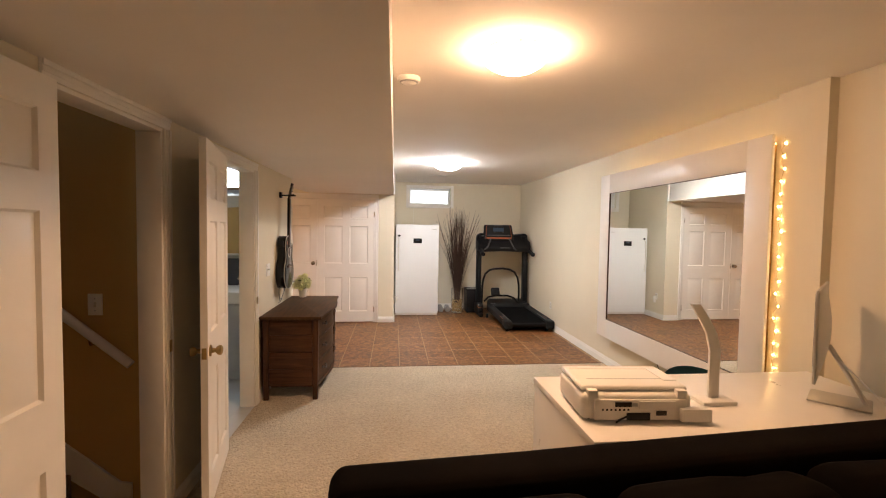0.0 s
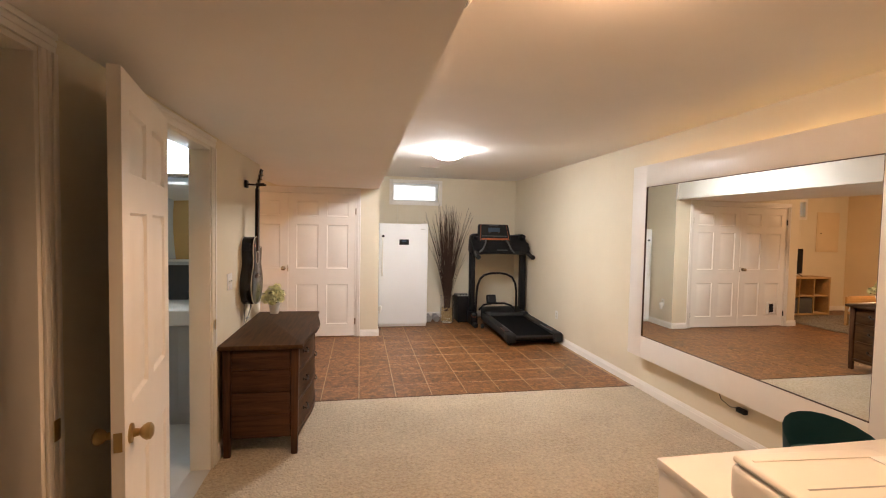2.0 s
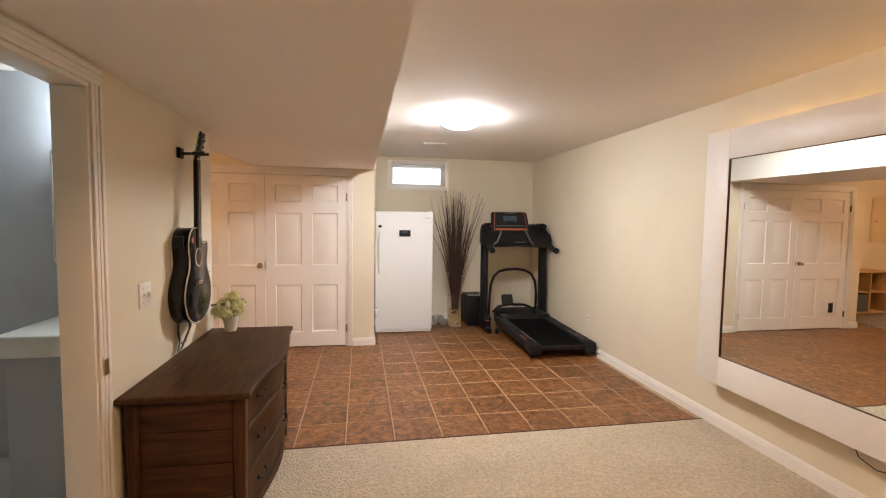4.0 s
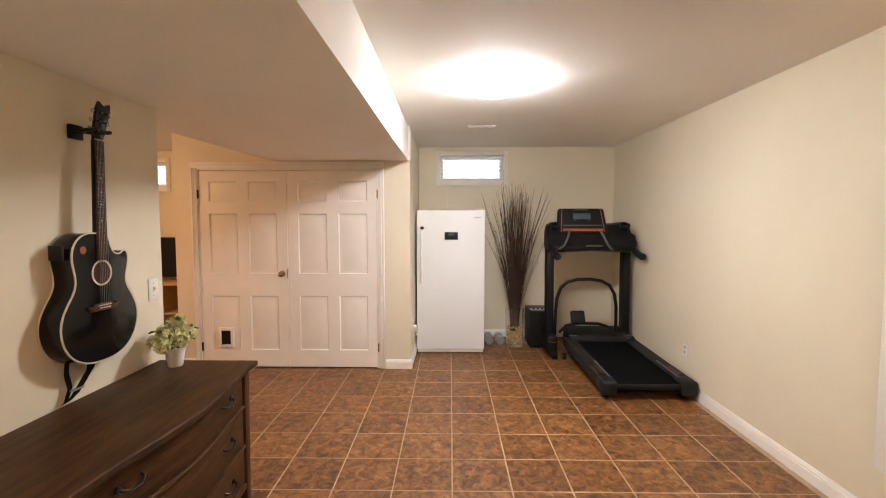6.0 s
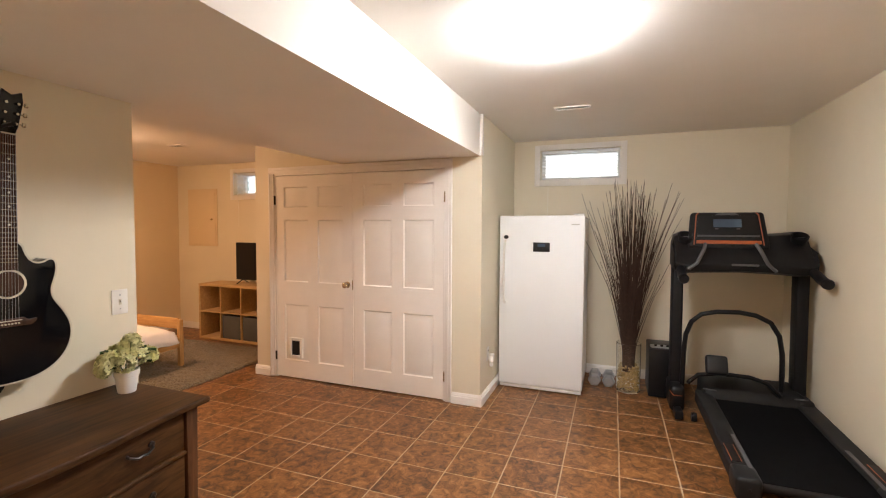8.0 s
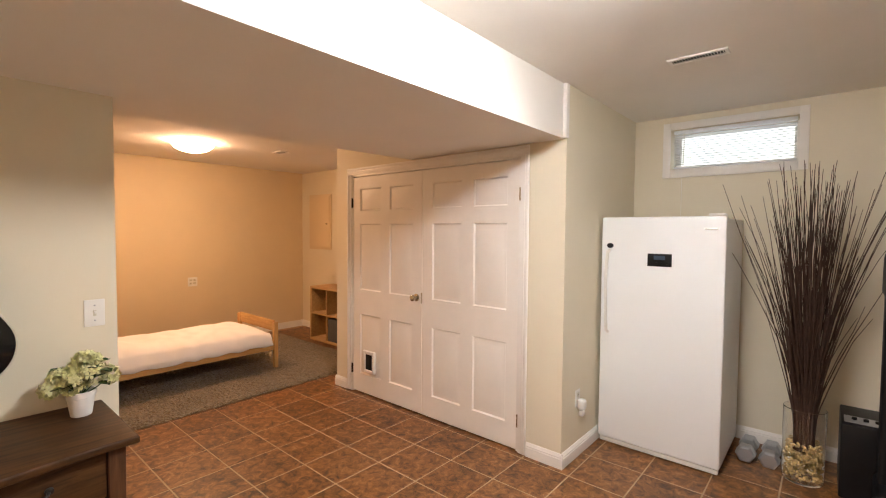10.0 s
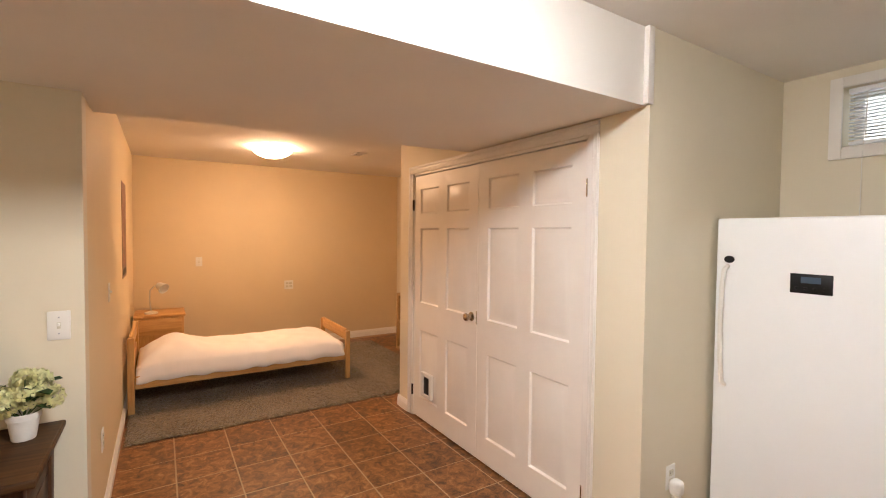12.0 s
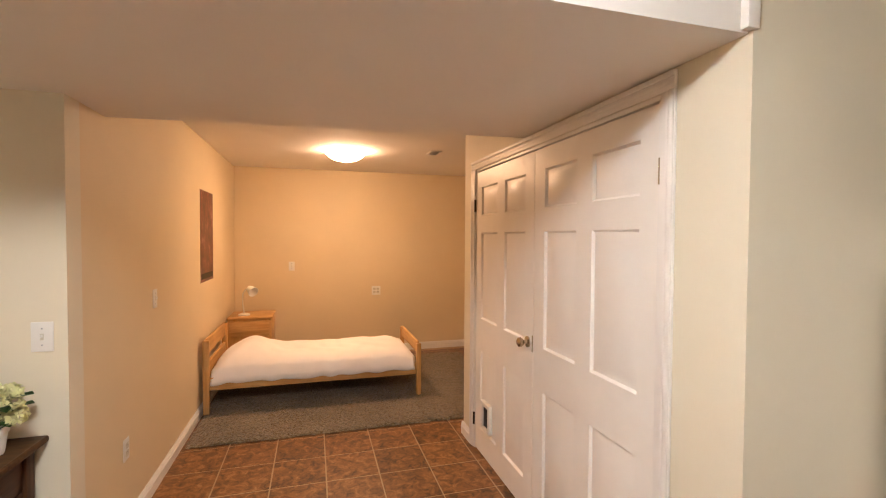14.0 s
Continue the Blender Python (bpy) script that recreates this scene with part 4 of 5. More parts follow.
# ---- plates, switches, outlets ----
def plate(kind, at, axis, sign, w=0.072, h=0.115, toggles=1, label="", name="light_switch"):
    """A wall plate on a wall facing along an axis."""
    ob = thing(name, at, label, "outlet" if kind == "outlet" else "switch")
    def pb(u0, u1, d0, d1, z0, z1, bev):
        lo, hi = sorted((d0 * sign, d1 * sign))
        if axis == "x":
            return box(at[0] + lo, at[1] + u0, at[2] + z0, at[0] + hi, at[1] + u1, at[2] + z1, bev)
        return box(at[0] + u0, at[1] + lo, at[2] + z0, at[0] + u1, at[1] + hi, at[2] + z1, bev)
    part("plate", pb(-w / 2, w / 2, 0.0005, 0.006, -h / 2, h / 2, 0.003), M_PLASTIC, ob)
    for k in range(toggles):
        u = (k - (toggles - 1) / 2) * 0.046
        if kind == "switch":
            part("slot", pb(u - 0.006, u + 0.006, 0.006, 0.0075, -0.013, 0.013, 0.0005), M_CREAM, ob)
            part("toggle", pb(u - 0.004, u + 0.004, 0.0075, 0.018, -0.002, 0.010, 0.002), M_PLASTIC, ob)
            for z in (-0.033, 0.033):
                part("screw", pb(u - 0.003, u + 0.003, 0.006, 0.0072, z - 0.003, z + 0.003, 0.001), M_GREY, ob)
        else:
            for z in (-0.021, 0.021):
                soc = part("socket", pb(u - 0.017, u + 0.017, 0.006, 0.0078, z - 0.014, z + 0.014, 0.003), M_CREAM, ob)
                for q in (-0.006, 0.006):
                    part("slot", pb(u + q - 0.001, u + q + 0.001, 0.0078, 0.0083, z - 0.002, z + 0.007, 0), M_BLACK, soc)
    return ob


plate("switch", (XL, 4.627, 1.15), "x", 1, 0.118, 0.118, 2, "white double light switch by the bathroom door")
plate("switch", (XL, 5.537, 1.152), "x", 1, 0.075, 0.118, 1, "white single light switch at the wall end")
plate("switch", (-1.355, YN, 1.165), "y", 1, 0.072, 0.115, 1, "cream light switch on the corridor wall")
plate("outlet", (-0.89, YN, 0.44), "y", 1, 0.072, 0.115, 1, "white wall outlet on the corridor wall", "wall_outlet")
plate("outlet", (XR, 7.15, 0.37), "x", -1, 0.072, 0.115, 1, "white wall outlet beside the treadmill", "wall_outlet")
plate("switch", (XBF, 6.29, 1.17), "x", 1, 0.072, 0.115, 1, "cream light switch on the bedroom wall")
plate("outlet", (XBF, 7.365, 0.83), "x", 1, 0.118, 0.118, 2, "cream double wall plate on the bedroom wall", "wall_outlet")
PO = plate("outlet", (XP, 7.93, 0.40), "x", 1, 0.072, 0.115, 1, "white wall outlet with a plug-in air freshener", "wall_outlet")
ob = thing("air_freshener", (XP + 0.01, 7.93, 0.34), "white rounded plug-in air freshener in the outlet", "air freshener")
part("body", box(XP + 0.0085, 7.90, 0.325, XP + 0.062, 7.96, 0.40, 0.02, 4), M_PLASTIC, ob)
part("bottle", box(XP + 0.02, 7.908, 0.285, XP + 0.052, 7.952, 0.327, 0.01, 3), M_POT, ob)


# ---- dresser, flowers, guitar ----
def dresser():
    x0, y0, y1, H = XL + 0.03, 4.34, 5.52, 0.765
    ob = thing("dresser", (-0.05, (y0 + y1) / 2, 0), "dark-stained wooden dresser with bowed drawers against the wall", "dresser")
    xf = 0.145
    def bow(y):
        f = (y - y0) / (y1 - y0)
        return 0.055 * math.sin(math.pi * f) ** 2
    out = [(x0 - 0.02, y0 - 0.035), (x0 - 0.02, y1 + 0.035)]
    n = 24
    for k in range(n + 1):
        y = y1 + 0.035 - k * (y1 - y0 + 0.07) / n
        out.append((xf + 0.055 + bow(min(max(y, y0), y1)), y))
    part("top", moved(prism(out, 0.030, 0.009, 3), Matrix.Translation((0, 0, H - 0.030))), M_DRESS_Y, ob, "worn dark wooden top with a bowed front edge", 50)
    for yy in (y0, y1 - 0.055):
        for xx in (x0, xf - 0.03):
            b = box(xx, yy, 0.0, xx + 0.055, yy + 0.055, H - 0.031, 0.005)
            for v in b.verts:
                if v.co.z < 0.05:
                    v.co.x = xx + 0.0275 + (v.co.x - xx - 0.0275) * 0.75
                    v.co.y = yy + 0.0275 + (v.co.y - yy - 0.0275) * 0.75
            part("post", b, M_DRESS_Z, ob)
    for yy in (y0 + 0.012, y1 - 0.034):
        for k in range(4):
            z = 0.13 + k * 0.153
            part("side_board", box(x0 + 0.056, yy, z, xf - 0.031, yy + 0.022, z + 0.150, 0.003), M_DRESS_X, ob)
    part("back", box(x0 + 0.002, y0 + 0.056, 0.12, x0 + 0.014, y1 - 0.056, H - 0.032), M_DRESS_Y, ob)
    rows = [(0.135, 0.325), (0.345, 0.535), (0.555, 0.735)]
    for z0, z1 in rows:
        o = [(x0 + 0.06, y0 + 0.058), (x0 + 0.06, y1 - 0.058)]
        for k in range(n + 1):
            y = y1 - 0.058 - k * (y1 - y0 - 0.116) / n
            o.append((xf + 0.008 + bow(y), y))
        d = part("drawer", moved(prism(o, z1 - z0, 0.004), Matrix.Translation((0, 0, z0))), M_DRESS_Y, ob, "", 50)
        for hy in (y0 + 0.27, y1 - 0.27):
            xx, zc = xf + 0.008 + bow(hy), (z0 + z1) / 2 + 0.01
            h = [(xx + 0.001, hy - 0.052, zc), (xx + 0.018, hy - 0.046, zc - 0.006), (xx + 0.026, hy - 0.02, zc - 0.018), (xx + 0.028, hy, zc - 0.014), (xx + 0.026, hy + 0.02, zc - 0.018), (xx + 0.018, hy + 0.046, zc - 0.006), (xx + 0.001, hy + 0.052, zc)]
            bb = tube(h, 0.0055, 8)
            for s in (-1, 1):
                lathe([(0.013, -0.002), (0.013, 0.004), (0.007, 0.008), (0.001, 0.008)], (xx, hy + s * 0.052, zc), 12, "x", bm=bb)
            part("handle", bb, M_IRON, d, "dark iron bail handle")
    for z in (0.105, 0.327, 0.537):
        o = [(x0 + 0.06, y0 + 0.057), (x0 + 0.06, y1 - 0.057)]
        for k in range(n + 1):
            y = y1 - 0.057 - k * (y1 - y0 - 0.114) / n
            o.append((xf + 0.020 + bow(y), y))
        part("rail", moved(prism(o, 0.016 if z > 0.2 else 0.028, 0.004), Matrix.Translation((0, 0, z))), M_DRESS_Y, ob, "", 50)
    return H


DH = dresser()


def flower_pot(x, y, z):
    ob = thing("potted_flowers", (x, y, z), "cream artificial hydrangea in a small white pot on the dresser", "potted plant")
    part("pot", lathe([(0.001, 0.0), (0.034, 0.0), (0.036, 0.004), (0.046, 0.075), (0.050, 0.077), (0.052, 0.100), (0.047, 0.101), (0.044, 0.080), (0.001, 0.078)], (x, y, z + 0.0005), 30), M_POT, ob)
    rng = random.Random(3)
    b, lf = bmesh.new(), bmesh.new()
    heads = [(0, 0, 0.185, 0.050), (0.045, 0.02, 0.165, 0.045), (-0.045, -0.01, 0.165, 0.046), (0.0, 0.055, 0.17, 0.045), (-0.01, -0.06, 0.155, 0.046), (0.02, 0.01, 0.225, 0.040), (-0.03, 0.04, 0.205, 0.040), (0.055, -0.04, 0.145, 0.040), (-0.07, -0.045, 0.135, 0.038), (0.0, -0.095, 0.13, 0.036), (0.03, 0.09, 0.15, 0.036)]
    for hx, hy, hz, hr in heads:
        for _ in range(34):
            d = Vector((rng.gauss(0, 1), rng.gauss(0, 1), rng.gauss(0.3, 1))).normalized()
            c = Vector((x + hx, y + hy, z + hz)) + d * hr * rng.uniform(0.75, 1.0)
            q = d.to_track_quat("Z", "Y").to_matrix().to_4x4()
            mt = Matrix.Translation(c) @ q @ Matrix.Rotation(rng.random() * 3, 4, "Z")
            for p in range(4):
                a = p * math.pi / 2
                s = rng.uniform(0.012, 0.017)
                pm = mt @ Matrix.Rotation(a, 4, "Z")
                pts = [(0, 0, 0), (s * 0.7, -s * 0.5, 0.002), (s * 1.35, 0, 0.004), (s * 0.7, s * 0.5, 0.002)]
                vs = [b.verts.new(pm @ Vector(pt)) for pt in pts]
                b.faces.new(vs)
    for _ in range(14):
        a = rng.uniform(0, 6.283)
        r = rng.uniform(0.05, 0.095)
        c = Vector((x + r * math.cos(a), y + r * math.sin(a), z + rng.uniform(0.10, 0.20)))
        m = Matrix.Translation(c) @ Matrix.Rotation(a, 4, "Z") @ Matrix.Rotation(rng.uniform(-0.6, 0.8), 4, "Y")
        L, W = 0.05, 0.022
        vs = [lf.verts.new(m @ Vector(p)) for p in ((-L / 2, 0, 0), (-0.01, -W, 0.006), (0.02, -W * 0.7, 0.006), (L / 2, 0, -0.004), (0.02, W * 0.7, 0.006), (-0.01, W, 0.006))]
        lf.faces.new(vs)
    for hx, hy, hz, hr in heads:
        tube([(x, y, z + 0.075), (x + hx * 0.6, y + hy * 0.6, z + 0.11), (x + hx, y + hy, z + hz)], 0.002, 5, bm=lf)
    bmesh.ops.solidify(b, geom=list(b.faces), thickness=0.0006)
    bmesh.ops.solidify(lf, geom=[f for f in lf.faces if len(f.verts) == 6], thickness=0.0008)
    part("blossoms", b, M_PETAL, ob, "clusters of small cream-green petals", 0)["kind"] = "stuff"
    part("leaves", lf, M_LEAF, ob, "green leaves and stems", 0)["kind"] = "stuff"


flower_pot(-0.185, 5.455, DH)


def guitar():
    gy, gx = 5.065, XL + 0.052
    zb = 0.918
    ob = thing("acoustic_guitar", (gx, gy, zb), "black acoustic guitar with cream binding hanging on the wall", "guitar")
    left = [(0.0, 0.0), (0.07, 0.004), (0.13, 0.028), (0.175, 0.072), (0.196, 0.13), (0.192, 0.185), (0.165, 0.235), (0.135, 0.275), (0.124, 0.31), (0.130, 0.35), (0.141, 0.39), (0.137, 0.435), (0.112, 0.472), (0.075, 0.490), (0.035, 0.493)]
    right = [(0.035, 0.485), (0.050, 0.435), (0.070, 0.412), (0.098, 0.408), (0.125, 0.425), (0.142, 0.415), (0.146, 0.385), (0.136, 0.345), (0.126, 0.31), (0.135, 0.275), (0.165, 0.235), (0.192, 0.185), (0.196, 0.13), (0.175, 0.072), (0.13, 0.028), (0.07, 0.004)]
    def smooth(pts, n=3):
        for _ in range(n):
            q = []
            for i in range(len(pts)):
                a, c = pts[i], pts[(i + 1) % len(pts)]
                q += [(0.75 * a[0] + 0.25 * c[0], 0.75 * a[1] + 0.25 * c[1]), (0.25 * a[0] + 0.75 * c[0], 0.25 * a[1] + 0.75 * c[1])]
            pts = q
        return pts
    o = smooth([(-u * 1.10, v * 1.14) for u, v in left] + [(u * 1.10, v * 1.14) for u, v in right], 2)
    dep = 0.095
    # local: x -> world y, y -> world z, z -> world x
    M = Matrix(((0, 0, 1, gx - dep / 2), (1, 0, 0, gy), (0, 1, 0, zb), (0, 0, 0, 1))) @ Matrix.Rotation(radians(-1.5), 4, "Z") @ Matrix.Scale(0.97, 4)
    body = part("body", moved(prism(o, dep, 0.004), M), M_LACQUER, ob, "glossy black body with a cutaway", 50)
    for zz, nm in ((dep - 0.002, "binding"), (0.002, "binding")):
        pts = [M @ Vector((u, v, zz)) for u, v in o]
        part(nm, tube(pts + [pts[0]], 0.0038, 6), M_CREAM, body, "cream edge binding")
    hc = (0.0, 0.388)
    # the body is solid here; a dark disc paints the shade of the hole
    part("sound_hole_disc", moved(lathe([(0.001, dep + 0.0006), (0.047, dep + 0.0006), (0.047, dep - 0.001), (0.001, dep - 0.001)], (hc[0], hc[1], 0), 36), M), M_ROSE, body, "dark disc for the shaded sound hole")
    part("rosette", moved(lathe([(0.049, dep - 0.001), (0.049, dep + 0.0015), (0.057, dep + 0.0015), (0.057, dep - 0.001)], (hc[0], hc[1], 0), 40), M), M_CREAM, body, "pale rosette ring")
    br = [(u, v + 0.065) for u, v in ((-0.085, 0.150), (-0.07, 0.138), (0.07, 0.138), (0.085, 0.150), (0.088, 0.162), (0.06, 0.158), (0.045, 0.170), (-0.045, 0.170), (-0.06, 0.158), (-0.088, 0.162))]
    bridge = part("bridge", moved(prism(br, 0.010, 0.002), M @ Matrix.Translation((0, 0.02, dep))), M_ROSE, body, "dark wooden bridge")
    part("saddle", moved(box(-0.036, 0.245, dep + 0.010, 0.036, 0.248, dep + 0.013), M), M_CREAM, bridge)
    for k in range(6):
        part("pin", moved(lathe([(0.003, 0.0), (0.0035, 0.004), (0.001, 0.006)], (-0.026 + k * 0.0104, 0.235, dep + 0.010), 8), M), M_CREAM, bridge)
    nut = 0.965
    fb = [(-0.028, 0.442), (0.028, 0.442), (0.022, nut), (-0.022, nut)]
    neck = part("neck", moved(prism([(-0.026, 0.52), (0.026, 0.52), (0.0205, nut), (-0.0205, nut)], 0.020, 0.006), M @ Matrix.Translation((0, 0, dep - 0.020))), M_LACQUER, ob)
    part("fingerboard", moved(prism(fb, 0.007, 0.001), M @ Matrix.Translation((0, 0, dep + 0.0002))), M_ROSE, neck, "brown fingerboard")
    scale = nut - 0.247
    for k in range(1, 21):
        z = nut - scale * (1 - 2 ** (-k / 12))
        if z < 0.447:
            break
        w = 0.022 + 0.006 * (nut - z) / (nut - 0.395)
        part("fret", moved(box(-w, z - 0.0011, dep + 0.0072, w, z + 0.0011, dep + 0.0086), M), M_CHROME, neck)
    for k in (3, 5, 7, 9, 12):
        z = nut - scale * (1 - 2 ** (-(k - 0.5) / 12))
        part("inlay", moved(lathe([(0.0042, dep + 0.0072), (0.0042, dep + 0.0077), (0.001, dep + 0.0077)], (0, z, 0), 12), M), M_CREAM, neck)
    hd = [(-0.022, nut), (0.022, nut), (0.030, nut + 0.03), (0.037, nut + 0.13), (0.030, nut + 0.165), (0.0, nut + 0.150), (-0.030, nut + 0.165), (-0.037, nut + 0.13), (-0.030, nut + 0.03)]
    HM = M @ Matrix.Translation((0, nut, dep - 0.014)) @ Matrix.Rotation(radians(12), 4, "X") @ Matrix.Translation((0, -nut, 0))
    head = part("headstock", moved(prism(hd, 0.016, 0.003), HM), M_LACQUER, ob)
    part("nut", moved(box(-0.022, nut - 0.003, dep, 0.022, nut + 0.003, dep + 0.010, 0.001), M), M_CREAM, neck)
    for s in (-1, 1):
        for k in range(3):
            v = nut + 0.045 + k * 0.038
            part("tuner_post", moved(lathe([(0.005, 0.016), (0.005, 0.026), (0.001, 0.026)], (s * 0.019, v, 0), 10), HM), M_CHROME, head)
            part("tuner_button", moved(box(s * 0.050 - 0.007, v - 0.009, 0.003, s * 0.050 + 0.007, v + 0.009, 0.013, 0.004), HM), M_CHROME, head)
            part("tuner_shaft", moved(tube([(s * 0.030, v, 0.008), (s * 0.046, v, 0.008)], 0.003, 6), HM), M_CHROME, head)
    for k in range(6):
        u0, u1 = -0.026 + k * 0.0104, -0.018 + k * 0.0072
        part("string", moved(tube([(u0, 0.247, dep + 0.0132), (u1, nut, dep + 0.0105)], 0.0006, 4), M), M_GREY, ob)
    part("preamp", moved(lathe([(0.016, 0.0), (0.016, 0.0012), (0.001, 0.0012)], (-0.098, 0.49, dep), 18), M), M_ORANGE, body, "round dark red sticker")
    part("side_controls", box(gx - 0.03, gy - 0.160, zb + 0.44, gx + 0.025, gy - 0.150, zb + 0.50, 0.002), M_BLACK, body)
    for line, w in (([(gx - 0.005, gy - 0.005, zb + 0.006), (gx + 0.0, gy - 0.02, zb - 0.03), (gx - 0.012, gy - 0.055, zb - 0.085), (gx - 0.02, gy - 0.085, zb - 0.125), (gx - 0.02, gy - 0.125, DH + 0.012), (gx - 0.02, gy - 0.19, DH + 0.004)], 0.024),
                    ([(gx - 0.03, gy - 0.10, zb + 0.02), (gx - 0.032, gy - 0.105, zb - 0.03), (gx - 0.028, gy - 0.095, zb - 0.09), (gx - 0.03, gy - 0.115, zb - 0.14), (gx - 0.03, gy - 0.13, DH + 0.008)], 0.013)):
        b = bmesh.new()
        rows = []
        for q in line:
            rows.append((b.verts.new(Vector(q) + Vector((0.0, w, 0.006))), b.verts.new(Vector(q) - Vector((0.0, w, 0.0)))))
        for u, v in zip(rows, rows[1:]):
            b.faces.new((u[0], u[1], v[1], v[0]))
        bmesh.ops.solidify(b, geom=list(b.faces), thickness=0.004)
        part("strap", b, M_BLACK, ob, "black fabric guitar strap")
    part("strap_buckle", box(gx - 0.022, gy - 0.105, zb - 0.10, gx - 0.004, gy - 0.05, zb - 0.094, 0.002), M_GREY, ob)
    hk = thing("guitar_hanger", (XL, gy - 0.0, zb + 0.975), "black wall hanger holding the guitar neck", "wall hook")
    zz = zb + 0.965
    part("wall_block", box(XL + 0.0005, gy - 0.020, zz - 0.028, XL + 0.02, gy + 0.044, zz + 0.032, 0.004), M_BLACK, hk)
    part("stem", tube([(XL + 0.015, gy + 0.012, zz), (XL + 0.09, gy - 0.028, zz - 0.004)], 0.008, 8), M_BLACK, hk)
    for s in (-1, 1):
        part("yoke", tube([(XL + 0.085, gy - 0.026, zz - 0.004), (XL + 0.10, gy - 0.026 + s * 0.036, zz - 0.004), (XL + 0.16, gy - 0.026 + s * 0.040, zz)], 0.008, 8), M_BLACK, hk)


guitar()


# ---- desk, printer, computer, chair, sofa ----
def desk():
    x0, x1, y0, y1, h = 1.60, 3.24, 1.85, 2.60, 0.765
    ob = thing("desk", ((x0 + x1) / 2, (y0 + y1) / 2, 0), "plain white laminate desk with panel sides", "desk")
    part("top", box(x0, y0, h - 0.034, x1, y1, h, 0.002), M_DESK, ob)
    part("side_panel", box(x0 + 0.004, y0 + 0.01, 0.004, x0 + 0.038, y1 - 0.008, h - 0.0345, 0.002), M_DESK, ob)
    part("side_panel", box(x1 - 0.038, y0 + 0.01, 0.004, x1 - 0.004, y1 - 0.008, h - 0.0345, 0.002), M_DESK, ob)
    part("back_panel", box(x0 + 0.0385, y0 + 0.05, 0.30, x1 - 0.0385, y0 + 0.066, h - 0.0345, 0.001), M_DESK, ob)
    return h


KH = desk()


def printer(x, y, z):
    ob = thing("printer", (x, y, z), "white multifunction inkjet printer seen from its back on the desk", "printer")
    m = Matrix.Translation((x, y, z)) @ Matrix.Rotation(radians(-4), 4, "Z")
    def pp(name, b, mat, lab="", par=None):
        return part(name, moved(b, m), mat, par or ob, lab)
    w, d = 0.235, 0.16
    pp("body", box(-w, -d, 0.008, w, d, 0.118, 0.022, 4), M_PLASTIC)
    pp("lid", box(-w + 0.004, -d + 0.03, 0.1185, w - 0.004, d - 0.004, 0.142, 0.012, 3), M_PLASTIC, "flat scanner lid")
    pp("lid_groove", box(-w + 0.06, -0.04, 0.1422, w - 0.07, -0.034, 0.1428), M_GREY)
    bk = pp("rear_panel", box(-w + 0.05, -d - 0.010, 0.012, w - 0.03, -d + 0.002, 0.098, 0.004), M_PLASTIC)
    for a, b2, z0, z1, mt in ((-0.10, -0.03, 0.068, 0.088, M_IRON), (0.075, 0.12, 0.032, 0.052, M_IRON), (-0.05, 0.05, 0.012, 0.044, M_BLACK)):
        pp("socket", box(a, -d - 0.0125, z0, b2, -d - 0.0095, z1, 0.001), mt, "dark rear socket", bk)
    pp("power_lead", tube([(-0.045, -d - 0.012, 0.03), (-0.09, -d - 0.03, 0.02), (-0.10, -d - 0.025, 0.008)], 0.004, 6), M_BLACK, "", bk)
    for s in (-1, 1):
        pp("hinge_post", box(s * 0.19 - 0.022, -d - 0.004, 0.06, s * 0.19 + 0.022, -d + 0.03, 0.135, 0.006), M_PLASTIC)
    for k in range(7):
        pp("vent_slot", box(-0.155 + k * 0.018, -d - 0.0112, 0.052, -0.147 + k * 0.018, -d - 0.0098, 0.060), M_IRON, "", bk)
    pp("rear_cover", box(0.0, -d - 0.016, 0.060, 0.155, -d - 0.010, 0.094, 0.003), M_PLASTIC, "raised rear cover")
    pp("lid_ridge", box(-w + 0.03, d - 0.06, 0.1422, w - 0.03, d - 0.05, 0.1445, 0.001), M_PLASTIC)
    pp("control_strip", box(w - 0.075, -0.06, 0.1422, w - 0.015, 0.10, 0.146, 0.002), M_APPL, "glossy white control strip")
    pp("label", box(-0.035, -d - 0.0118, 0.070, -0.005, -d - 0.0098, 0.084), M_GREY, "", bk)
    pp("side_bracket", box(w - 0.06, -d - 0.03, 0.01, w + 0.07, -d + 0.01, 0.065, 0.006), M_PLASTIC)
    for fx in (-w + 0.04, w - 0.04):
        for fy in (-d + 0.04, d - 0.04):
            pp("foot", lathe([(0.010, 0.0), (0.010, 0.009), (0.001, 0.009)], (fx, fy, 0), 10), M_BLACK)
    return ob


printer(1.87, 2.17, KH)
ob = thing("desk_lamp", (2.345, 2.22, KH), "white flat bent desk lamp standing behind the printer", "desk lamp")
part("base", box(2.255, 2.14, KH + 0.0005, 2.425, 2.26, KH + 0.020, 0.006), M_PLASTIC, ob)
b = bmesh.new()
rows = []
for px, py, pz, w in ((2.20, 2.04, KH + 0.018, 0.026), (2.20, 2.04, KH + 0.14, 0.026), (2.205, 2.045, KH + 0.24, 0.027), (2.195, 2.06, KH + 0.32, 0.027), (2.165, 2.075, KH + 0.39, 0.026), (2.13, 2.09, KH + 0.455, 0.023)):
    px, py = px + 0.147, py + 0.16
    rows.append([b.verts.new((px - w, py, pz)), b.verts.new((px + w, py, pz)), b.verts.new((px + w, py + 0.012, pz)), b.verts.new((px - w, py + 0.012, pz))])
for u, w in zip(rows, rows[1:]):
    for k in range(4):
        b.faces.new((u[k], u[(k + 1) % 4], w[(k + 1) % 4], w[k]))
b.faces.new(rows[0]); b.faces.new(rows[-1][::-1])
part("arm", b, M_PLASTIC, ob, "white flat arm")


